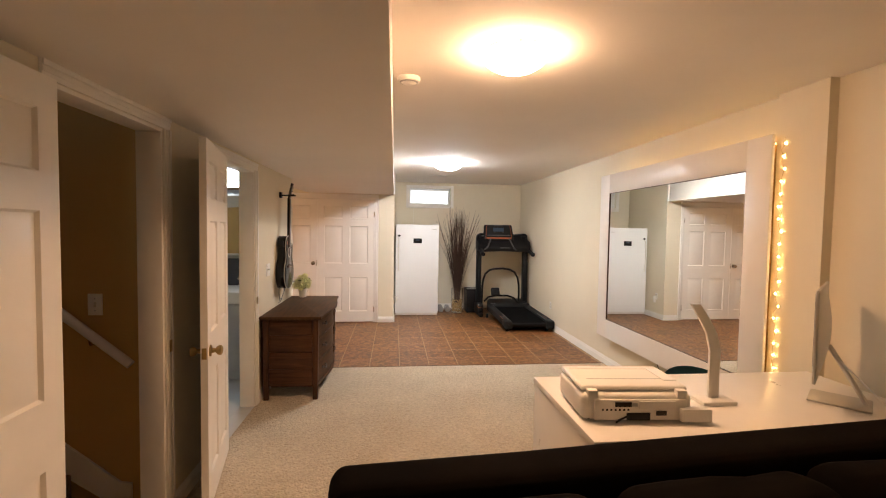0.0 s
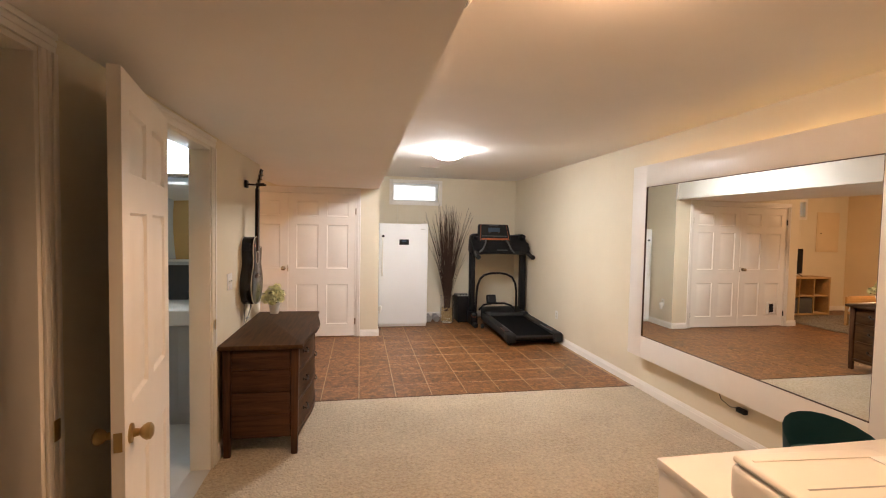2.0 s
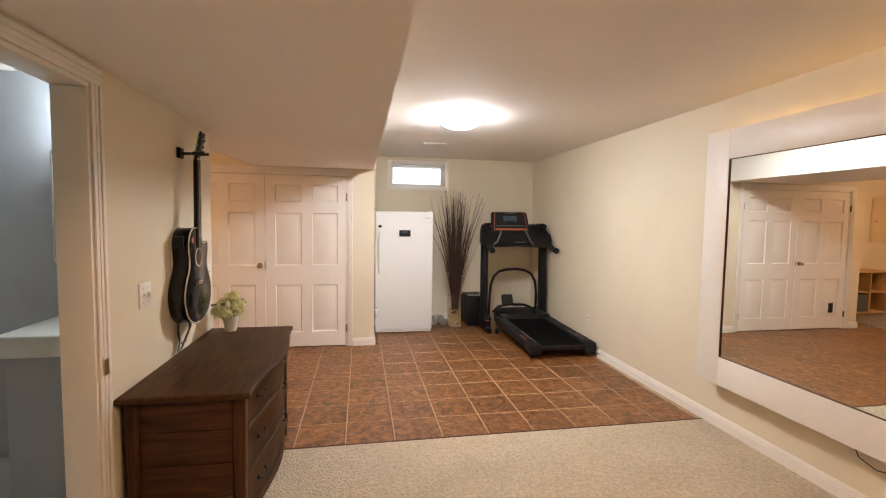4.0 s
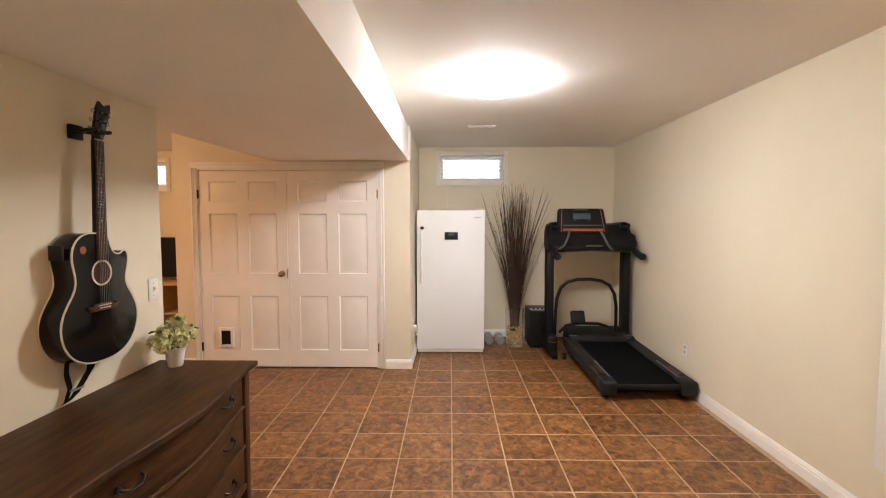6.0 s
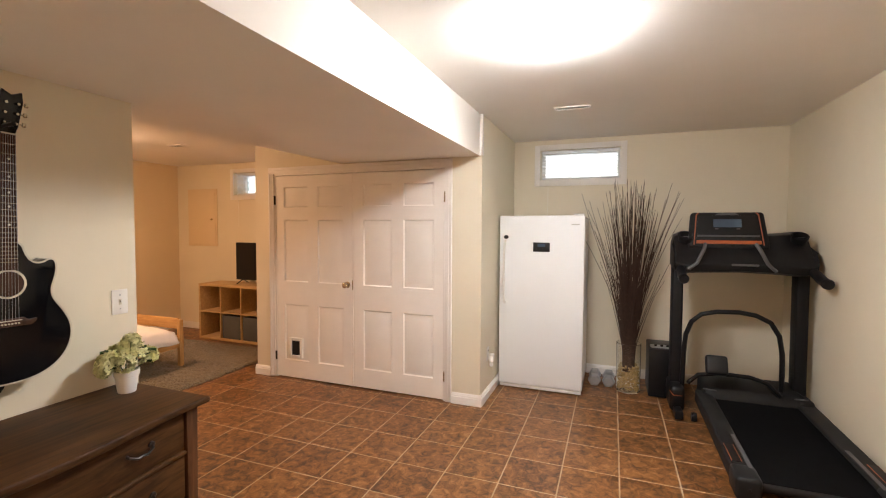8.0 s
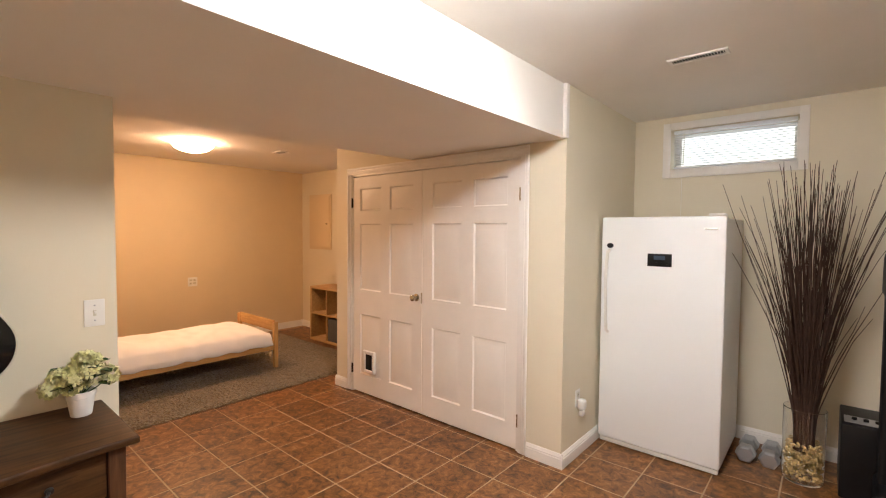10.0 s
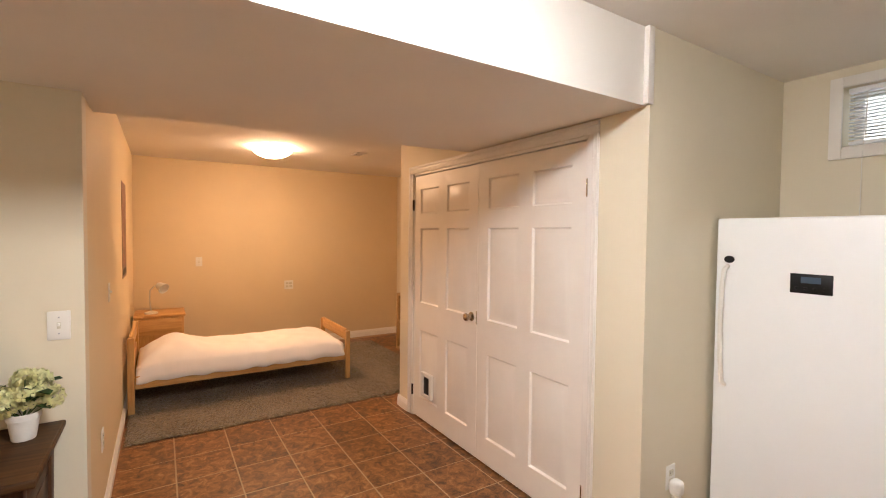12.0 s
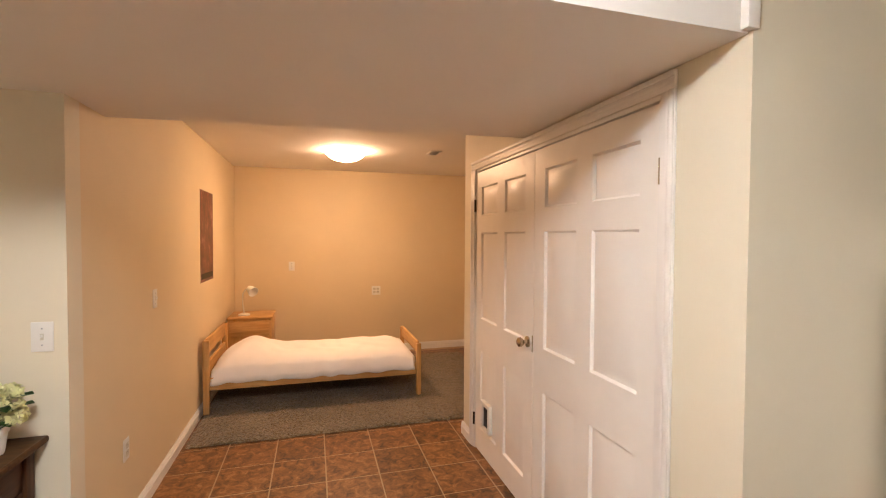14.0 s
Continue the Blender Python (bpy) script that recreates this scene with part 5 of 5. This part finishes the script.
def computer(x, y, z):
    ob = thing("desktop_computer", (x, y, z), "silver all-in-one desktop computer seen edge-on on the desk", "computer")
    m = Matrix.Translation((x, y, z)) @ Matrix.Rotation(radians(220), 4, "Z") @ Matrix.Scale(1.1, 4)
    b = box(-0.26, -0.004, 0.12, 0.26, 0.008, 0.50, 0.003)
    part("screen_frame", moved(b, m), M_ALU, ob)
    part("screen", moved(box(-0.25, -0.0055, 0.19, 0.25, -0.0042, 0.49), m), M_BLACK, ob, "black glass screen")
    bul = lathe([(0.001, 0.036), (0.06, 0.033), (0.13, 0.022), (0.19, 0.009), (0.001, 0.008)], (0, 0, 0), 28, "y")
    part("back_shell", moved(bul, m @ Matrix.Translation((0, 0, 0.31)) @ Matrix.Diagonal((1.32, 1, 0.98, 1))), M_ALU, ob, "bulged silver back")
    part("stand", moved(tube([(0, 0.03, 0.24), (0, 0.10, 0.12), (0, 0.16, 0.012)], 0.010, 8), m), M_ALU, ob)
    part("foot", moved(box(-0.09, -0.03, 0.0005, 0.09, 0.18, 0.010, 0.004), m), M_ALU, ob)
    part("cable", moved(tube([(0.0, 0.05, 0.2), (0.02, 0.15, 0.10), (0.06, 0.24, 0.02), (0.16, 0.32, 0.005)], 0.003, 6), m), M_PLASTIC, ob)


computer(2.91, 2.22, KH)

ob = thing("desk_chair", (2.86, 2.93, 0), "low-backed teal shell chair pushed up to the desk", "chair")
b = bmesh.new()
n = 14
rows = []
for k in range(n + 1):
    a = radians(200) * (k / n) - radians(10)
    x, y = 2.86 + 0.26 * math.cos(a), 2.93 + 0.24 * math.sin(a)
    h = 0.46 + 0.17 * math.sin(math.pi * k / n) ** 0.7
    rows.append([b.verts.new((x * 0.96 + 2.86 * 0.04, y * 0.96 + 2.93 * 0.04, 0.42)), b.verts.new((x, y, h))])
for u, w in zip(rows, rows[1:]):
    b.faces.new((u[0], w[0], w[1], u[1]))
bmesh.ops.solidify(b, geom=list(b.faces), thickness=0.025)
part("backrest", b, M_TEAL, ob, "curved teal backrest")
part("seat", lathe([(0.001, 0.40), (0.23, 0.40), (0.25, 0.42), (0.24, 0.455), (0.15, 0.47), (0.001, 0.47)], (2.86, 2.93, 0), 28), M_TEAL, ob)
for a in (45, 135, 225, 315):
    c, s = math.cos(radians(a)), math.sin(radians(a))
    part("leg", tube([(2.86 + c * 0.12, 2.93 + s * 0.12, 0.40), (2.86 + c * 0.24, 2.93 + s * 0.24, 0.004)], 0.014, 8), M_PINE_Z, ob)


def sofa():
    x0, x1, y1 = 0.66, 2.86, 1.60
    ob = thing("sofa", ((x0 + x1) / 2, 1.1, 0), "dark brown suede sofa with plump back cushions behind the desk", "sofa")
    def puffy(b, amp, seed):
        bmesh.ops.subdivide_edges(b, edges=list(b.edges), cuts=3, use_grid_fill=True)
        for v in b.verts:
            q = noise.noise_vector(v.co * 5 + Vector((seed, 0, 0)))
            v.co += q * amp
        bmesh.ops.smooth_vert(b, verts=list(b.verts), factor=0.5, use_axis_x=True, use_axis_y=True, use_axis_z=True)
        return b
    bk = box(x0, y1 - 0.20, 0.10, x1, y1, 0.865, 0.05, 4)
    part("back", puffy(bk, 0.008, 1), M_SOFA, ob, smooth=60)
    for k in range(3):
        a = x0 + 0.06 + k * (x1 - x0 - 0.12) / 3
        c = a + (x1 - x0 - 0.12) / 3 - 0.01
        b = box(a, y1 - 0.42, 0.44, c, y1 - 0.19, 0.835, 0.09, 4)
        for v in b.verts:
            f = (v.co.x - a) / (c - a)
            v.co.z += 0.05 * math.sin(math.pi * f) * (1 if v.co.z > 0.6 else 0)
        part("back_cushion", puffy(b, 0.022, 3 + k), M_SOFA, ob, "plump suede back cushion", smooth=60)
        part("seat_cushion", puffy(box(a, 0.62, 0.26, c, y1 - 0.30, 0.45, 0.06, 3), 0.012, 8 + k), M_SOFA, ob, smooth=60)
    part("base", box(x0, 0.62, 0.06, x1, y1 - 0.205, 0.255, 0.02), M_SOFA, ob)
    for xx in (x0 + 0.05, x1 - 0.10):
        for yy in (0.66, y1 - 0.10):
            part("foot", box(xx, yy, 0.004, xx + 0.05, yy + 0.05, 0.10, 0.004), M_DRESS_Z, ob)

    ob.matrix_world = Matrix.Translation((0.66, 1.60, 0)) @ Matrix.Rotation(radians(5), 4, "Z") @ Matrix.Translation((-0.66, -1.60, 0)) @ Matrix.Translation(ob.location)


sofa()


# ---- stairwell ----
wall("wall_stair_side", [(-2.6, SD1 + 0.16, 0, XL - T, SD1 + 0.28, 3.2)], M_STAIRWALL, "brown painted stairwell wall with handrail")
wall("wall_stair_near", [(-2.6, SD0 - 0.24, 0, XL - T, SD0 - 0.12, 3.2)], M_STAIRWALL, "brown painted stairwell wall")
wall("wall_stair_end", [(-2.72, SD0 - 0.24, 0, -2.6, SD1 + 0.28, 3.2)], M_STAIRWALL, "brown painted end of the stairwell")
setting("ceiling_stairs", box(-2.72, SD0 - 0.24, 3.2, XL - T, SD1 + 0.28, 3.3), M_CEIL, "stairwell ceiling", "ceiling", 0)
setting("floor_stairs", box(-2.72, SD0 - 0.24, -0.1, XL - T - 0.001, SD1 + 0.28, 0.003), M_STAIRCARPET, "brown carpet at the foot of the stairs", "carpet", 0)
YW = SD1 + 0.16
ob = thing("staircase", (-0.75, (SD0 + YW) / 2, 0), "brown carpeted stairs going up", "stairs", kind="structure")
for k in range(7):
    x = -0.90 - k * 0.235
    part("step", box(x - 0.26, SD0 - 0.118, 0.004, x, YW - 0.018, 0.19 * (k + 1), 0.012, 3), M_STAIRCARPET, ob)
b = bmesh.new()
vs = [(-0.60, 0.004), (-0.60, 0.12), (-0.66, 0.13), (-2.4, 1.54), (-2.4, 1.20), (-0.70, 0.004)]
fr = [b.verts.new((x, YW - 0.016, z)) for x, z in vs]
bk = [b.verts.new((x, YW - 0.001, z)) for x, z in vs]
b.faces.new(fr); b.faces.new(bk[::-1])
for k in range(len(vs)):
    b.faces.new((fr[k], fr[(k + 1) % len(vs)], bk[(k + 1) % len(vs)], bk[k]))
setting("trim_stair_skirt", b, M_WHITE, "white sloping stair skirting", "trim", 0)
ob = thing("handrail", (-0.6, YW - 0.05, 0.8), "white sloping handrail on the brown wall", "handrail")
part("rail", tube([(-0.57, YW - 0.055, 0.80), (-2.3, YW - 0.055, 2.22)], 0.024, 12), M_WHITE, ob)
for x in (-0.78, -1.7):
    z = 0.80 + (-0.57 - x) * 0.82
    part("bracket", tube([(x, YW - 0.001, z - 0.07), (x, YW - 0.04, z - 0.065), (x, YW - 0.055, z - 0.02)], 0.006, 8), M_CHROME, ob)
plate("switch", (-0.775, YW, 1.12), "y", -1, 0.075, 0.118, 1, "cream light switch on the brown stair wall")

# ---- bathroom ----
BX = -2.3
wall("wall_bath_far", [(BX - T, SD1 + 0.28, 0, BX, YN - T, ZC)], M_BATHWALL, "grey bathroom wall")
wall("wall_bath_north", [(BX, YN - T - 0.06, 0, XL - T, YN - T, ZC)], M_BATHWALL, "grey bathroom wall behind the vanity")
setting("ceiling_bathroom", box(BX - T, SD1 + 0.28, 2.38, XL - T, YN - T, 2.45), M_CEIL, "white bathroom ceiling", "ceiling", 0)
setting("floor_bathroom", box(BX, SD1 + 0.28, -0.1, XL - T - 0.0005, YN - T - 0.06, 0.006), M_BATHTILE, "pale bathroom floor tiles", "floor", 0)
setting("door_threshold", box(XL - T, BD0 + 0.018, -0.1, XL - 0.001, BD1 - 0.018, 0.0075, 0.002), M_BATHTILE, "pale threshold of the bathroom", "trim")
YV = YN - T - 0.06
ob = thing("bathroom_vanity", (-0.75, YV - 0.25, 0), "grey vanity cabinet with a white basin top", "vanity")
part("cabinet", box(-1.15, YV - 0.50, 0.006, XL - T - 0.05, YV - 0.002, 0.78, 0.004), M_BATHWALL, ob)
part("door", box(-0.79, YV - 0.52, 0.10, XL - T - 0.06, YV - 0.501, 0.76, 0.004), M_BATHWALL, ob)
part("basin_top", box(-1.18, YV - 0.54, 0.781, XL - T - 0.02, YV - 0.002, 0.90, 0.012, 3), M_APPL, ob, "white ceramic basin")
part("tap", tube([(-0.8, YV - 0.12, 0.90), (-0.8, YV - 0.12, 1.02), (-0.8, YV - 0.20, 1.03), (-0.8, YV - 0.24, 1.0)], 0.012, 10), M_CHROME, ob)
o = thing("wall_tile_panel", (-0.8, YV, 1.05), "dark grey tiled splashback above the basin", "splashback")
part("panel", box(-1.18, YV - 0.014, 0.902, XL - T - 0.02, YV - 0.001, 1.20, 0.002), M_DARK, o)
o = thing("mirror_cabinet", (-0.8, YV, 1.25), "white bathroom mirror cabinet above the basin", "cabinet")
part("body", box(-1.12, YV - 0.14, 1.24, XL - T - 0.06, YV - 0.001, 1.90, 0.004), M_APPL, o)
part("mirror_door", box(-1.10, YV - 0.158, 1.26, XL - T - 0.08, YV - 0.1405, 1.88, 0.003), M_MIRROR, o)
o = thing("bathroom_light", (-0.75, YV, 2.05), "lit bright white light bar above the mirror cabinet", "wall light")
part("bar", box(-1.05, YV - 0.10, 1.95, XL - T - 0.10, YV - 0.001, 1.98, 0.004), M_CHROME, o)
part("shade", box(-1.05, YV - 0.12, 1.985, XL - T - 0.10, YV - 0.004, 2.16, 0.02, 3), M_LAMP_D, o, "lit white shade")

# ---- bedroom ----
def rug():
    x0, x1, y0, y1 = -3.9, -1.82, YN + 0.04, 8.42
    nx, ny = 150, 200
    rng = random.Random(11)
    vs, fs = [], []
    for i in range(nx + 1):
        for j in range(ny + 1):
            e = min(i, nx - i, j, ny - j)
            z = 0.006 if e == 0 else 0.022 + rng.uniform(-0.007, 0.010)
            k = 0.012 if e < 2 else 0.004
            vs.append((x0 + (x1 - x0) * i / nx + rng.uniform(-k, k), y0 + (y1 - y0) * j / ny + rng.uniform(-k, k), z))
    for i in range(nx):
        for j in range(ny):
            a = i * (ny + 1) + j
            fs.append((a, a + ny + 1, a + ny + 2, a + 1))
    me = bpy.data.meshes.new("rug")
    me.from_pydata(vs, [], fs)
    me.materials.append(M_RUG)
    shade(me, 180)
    o = new("rug", me)
    tagged(o, "brown shaggy rug under the bed on the tiles", "rug")


rug()


def bed():
    xf, xb, y0, y1 = -2.42, -3.30, YN + 0.03, 7.56
    ob = thing("single_bed", ((xf + xb) / 2, (y0 + y1) / 2, 0), "pine single bed made up with a white duvet", "bed")
    for xx in (xf - 0.045, xb):
        part("headboard_post", box(xx, y0, 0.02, xx + 0.045, y0 + 0.05, 0.655, 0.006), M_PINE_Z, ob)
        part("footboard_post", box(xx, y1 - 0.045, 0.02, xx + 0.045, y1, 0.52, 0.006), M_PINE_Z, ob)
    part("headboard_rail", box(xb + 0.046, y0 + 0.012, 0.53, xf - 0.046, y0 + 0.036, 0.665, 0.005), M_PINE_X, ob)
    part("headboard_rail", box(xb + 0.046, y0 + 0.012, 0.32, xf - 0.046, y0 + 0.036, 0.46, 0.005), M_PINE_X, ob)
    part("footboard_rail", box(xb + 0.046, y1 - 0.034, 0.42, xf - 0.046, y1 - 0.012, 0.535, 0.005), M_PINE_X, ob)
    for xx in (xf - 0.036, xb + 0.010):
        part("side_rail", box(xx, y0 + 0.051, 0.225, xx + 0.025, y1 - 0.046, 0.335, 0.004), M_PINE_Y, ob)
    for k in range(10):
        y = y0 + 0.12 + k * 0.185
        part("slat", box(xb + 0.036, y, 0.255, xf - 0.037, y + 0.07, 0.275), M_PINE_X, ob)
    part("mattress", box(xb + 0.04, y0 + 0.055, 0.277, xf - 0.04, y1 - 0.05, 0.40, 0.03, 3), M_LINEN, ob)
    d = thing("duvet", ((xf + xb) / 2, (y0 + y1) / 2, 0.40), "rumpled white duvet over a pillow on the bed", "duvet")
    nx, ny = 44, 90
    vs, fs = [], []
    for i in range(nx + 1):
        u = i / nx
        for j in range(ny + 1):
            v = j / ny
            x = xb - 0.0 + (xf - xb + 0.02) * u
            y = y0 + 0.06 + (y1 - y0 - 0.125) * v
            e = min(u, 1 - u)
            edge = 1 - math.exp(-e * 16)
            endf = 1 - math.exp(-min(v, 1 - v) * 30)
            z = 0.33 + 0.135 * edge * (0.4 + 0.6 * endf)
            z += 0.10 * math.exp(-((v - 0.16) / 0.11) ** 2) * math.exp(-((u - 0.5) / 0.36) ** 4)
            p = Vector((x * 3.0, y * 3.0, 0))
            z += 0.006 * noise.noise(p) + 0.006 * noise.noise(p * 2.7) * (0.5 + edge)
            z += 0.007 * math.sin(y * 26 + 4 * noise.noise(p)) * math.exp(-e * 9)
            if u > 0.97:
                z -= 0.045
            vs.append((x + 0.012 * noise.noise(p * 2 + Vector((9, 0, 0))), y, z))
    for i in range(nx):
        for j in range(ny):
            a = i * (ny + 1) + j
            fs.append((a, a + ny + 1, a + ny + 2, a + 1))
    b = bmesh.new()
    me = bpy.data.meshes.new("tmp")
    me.from_pydata(vs, [], fs)
    b.from_mesh(me)
    bpy.data.meshes.remove(me)
    bmesh.ops.solidify(b, geom=list(b.faces), thickness=0.025)
    part("cover", b, M_LINEN, d, "", 180)


bed()
nx0, nx1, ny0, ny1 = -4.02, -3.58, YN + 0.03, 6.10
ob = thing("nightstand", ((nx0 + nx1) / 2, (ny0 + ny1) / 2, 0), "small pine bedside cabinet next to the bed", "nightstand")
part("top", box(nx0 - 0.01, ny0 - 0.005, 0.625, nx1 + 0.015, ny1 + 0.015, 0.65, 0.004), M_PINE_Y, ob)
part("body", box(nx0, ny0, 0.05, nx1, ny1, 0.6245, 0.004), M_PINE_Z, ob)
part("drawer", box(nx1 + 0.0005, ny0 + 0.02, 0.44, nx1 + 0.014, ny1 - 0.02, 0.61, 0.004), M_PINE_Y, ob)
for xx in (nx0 + 0.01, nx1 - 0.05):
    for yy in (ny0 + 0.01, ny1 - 0.05):
        part("leg", box(xx, yy, 0.0, xx + 0.04, yy + 0.04, 0.0495), M_PINE_Z, ob)
ob = thing("bedside_lamp", (-3.72, 5.80, 0.65), "white gooseneck lamp on the nightstand", "lamp")
part("base", lathe([(0.001, 0.0), (0.062, 0.0), (0.064, 0.012), (0.03, 0.026), (0.001, 0.028)], (-3.72, 5.80, 0.6505), 28), M_PLASTIC, ob)
part("stem", tube([(-3.72, 5.80, 0.675), (-3.72, 5.785, 0.79), (-3.70, 5.79, 0.90), (-3.66, 5.83, 0.955), (-3.62, 5.87, 0.955)], 0.007, 8), M_PLASTIC, ob)
hm = Matrix.Translation((-3.60, 5.89, 0.95)) @ Matrix.Rotation(radians(40), 4, "Z") @ Matrix.Rotation(radians(115), 4, "Y")
part("shade", moved(lathe([(0.012, -0.05), (0.025, -0.048), (0.040, -0.02), (0.058, 0.05), (0.055, 0.05), (0.036, -0.018), (0.020, -0.04), (0.012, -0.042)], (0, 0, 0), 26), hm), M_PLASTIC, ob, "white cone shade")
ob = thing("poster", (-2.77, YN, 1.14), "narrow dark red poster print on the bedroom wall", "poster")
part("sheet", box(-3.02, YN + 0.0008, 1.14, -2.52, YN + 0.003, 1.955), M_POSTER, ob)
part("border", box(-3.0, YN + 0.0032, 1.165, -2.54, YN + 0.0038, 1.215), M_BLACK, ob, "dark caption band")


def cube_shelf(x0, y0, z0=0.004):
    d, t, n = 0.385, 0.030, 4
    cell = 0.335
    w = n * cell + (n + 1) * 0.016 + 0.03
    ob = thing("cube_shelf", (x0 + w / 2, y0 + d / 2, 0), "low oak cube shelf unit with eight compartments under the television", "shelf unit")
    h = 2 * cell + 0.016 + 2 * t
    part("top", box(x0, y0, z0 + h - t, x0 + w, y0 + d, z0 + h, 0.002), M_OAKBOX, ob)
    part("bottom", box(x0, y0, z0, x0 + w, y0 + d, z0 + t, 0.002), M_OAKBOX, ob)
    for xx in (x0, x0 + w - t):
        part("side", box(xx, y0, z0 + t + 0.0003, xx + t, y0 + d, z0 + h - t - 0.0003, 0.002), M_OAKBOX, ob)
    part("shelf", box(x0 + t, y0 + 0.004, z0 + t + cell, x0 + w - t, y0 + d, z0 + t + cell + 0.016), M_OAKBOX, ob)
    inner = (w - 2 * t)
    for k in range(1, n):
        xx = x0 + t + inner * k / n
        for zz in (z0 + t + 0.0003, z0 + t + cell + 0.0163):
            part("divider", box(xx - 0.008, y0 + 0.004, zz, xx + 0.008, y0 + d, zz + cell - 0.0006), M_OAKBOX, ob)
    part("back", box(x0 + t, y0 + d - 0.006, z0 + t, x0 + w - t, y0 + d - 0.001, z0 + h - t), M_OAKBOX, ob)
    for k in (1, 2):
        xx = x0 + t + inner * k / n + 0.014
        bx = thing("storage_box", (xx + inner / n / 2, y0 + 0.2, z0 + t), "dark grey fabric storage box in the shelf", "box", "storage boxes in the shelf")
        part("body", box(xx, y0 + 0.02, z0 + t + 0.001, xx + inner / n - 0.028, y0 + d - 0.02, z0 + t + cell - 0.03, 0.006), M_GREYFAB, bx)
    return z0 + h


TVZ = cube_shelf(-3.36, 8.56)
ob = thing("television", (-2.45, 8.78, TVZ), "flat black television standing on the cube shelf", "television")
part("panel", box(-2.89, 8.75, TVZ + 0.055, -2.03, 8.79, TVZ + 0.555, 0.006), M_BLACK, ob)
part("screen", box(-2.88, 8.7485, TVZ + 0.072, -2.04, 8.7495, TVZ + 0.545), M_TV, ob, "dark glossy screen")
for xx in (-2.80, -2.14):
    part("foot", tube([(xx, 8.67, TVZ + 0.008), (xx + 0.01, 8.77, TVZ + 0.06), (xx, 8.87, TVZ + 0.008)], 0.007, 8), M_BLACK, ob)
ob = thing("wall_hatch", (-3.75, YB, 1.25), "flush painted access panel with a small latch", "access panel")
part("frame", box(-4.03, YB - 0.014, 1.235, -3.47, YB - 0.0006, 2.06, 0.003), M_WALL_BED, ob)
part("panel", box(-4.0, YB - 0.022, 1.265, -3.50, YB - 0.0145, 2.03, 0.003), M_WALL_BED, ob)
part("latch", lathe([(0.014, 0.0), (0.012, -0.016), (0.001, -0.018)], (-3.56, YB - 0.022, 1.62), 14, "y"), M_CHROME, ob)

# ---- floor tiles ----
def tile_mesh(seed):
    r = random.Random(seed)
    s, g, h = TP / 2 - 0.0031, 0.0022, 0.008
    b = bmesh.new()
    lo = [b.verts.new((sx * s, sy * s, -h)) for sx, sy in ((-1, -1), (1, -1), (1, 1), (-1, 1))]
    md = [b.verts.new((sx * s, sy * s, -g)) for sx, sy in ((-1, -1), (1, -1), (1, 1), (-1, 1))]
    tp = [b.verts.new((sx * (s - g) + r.uniform(-0.0004, 0.0004), sy * (s - g) + r.uniform(-0.0004, 0.0004), 0)) for sx, sy in ((-1, -1), (1, -1), (1, 1), (-1, 1))]
    for u, w in ((lo, md), (md, tp)):
        for k in range(4):
            b.faces.new((u[k], u[(k + 1) % 4], w[(k + 1) % 4], w[k]))
    b.faces.new(tp)
    bmesh.ops.recalc_face_normals(b, faces=b.faces)
    me = bpy.data.meshes.new("tile")
    b.to_mesh(me)
    b.free()
    me.materials.append(M_TILE)
    return me


tiles = [tile_mesh(k) for k in range(4)]
rng = random.Random(2)
for i in range(-18, 9):
    for j in range(13):
        cx, cy = TX + (i + 0.5) * TP, TY + (j + 0.5) * TP
        if cx > XR + 0.1 or cx < XBF - 0.05 or cy > YB + 0.14:
            continue
        if cx < XL - 0.2 and cy < YN - 0.16:
            continue
        if XCL + 0.20 < cx < XP - 0.2 and cy > YD + 0.2:
            continue
        if -3.65 < cx < -2.1 and YN + 0.2 < cy < 8.2:
            continue
        o = new("tile", rng.choice(tiles))
        o.location = (cx, cy, rng.uniform(-0.0006, 0.0004))
        o.rotation_euler = (0, 0, rng.choice((0, 1, 2, 3)) * math.pi / 2)
        o.parent = FLOOR
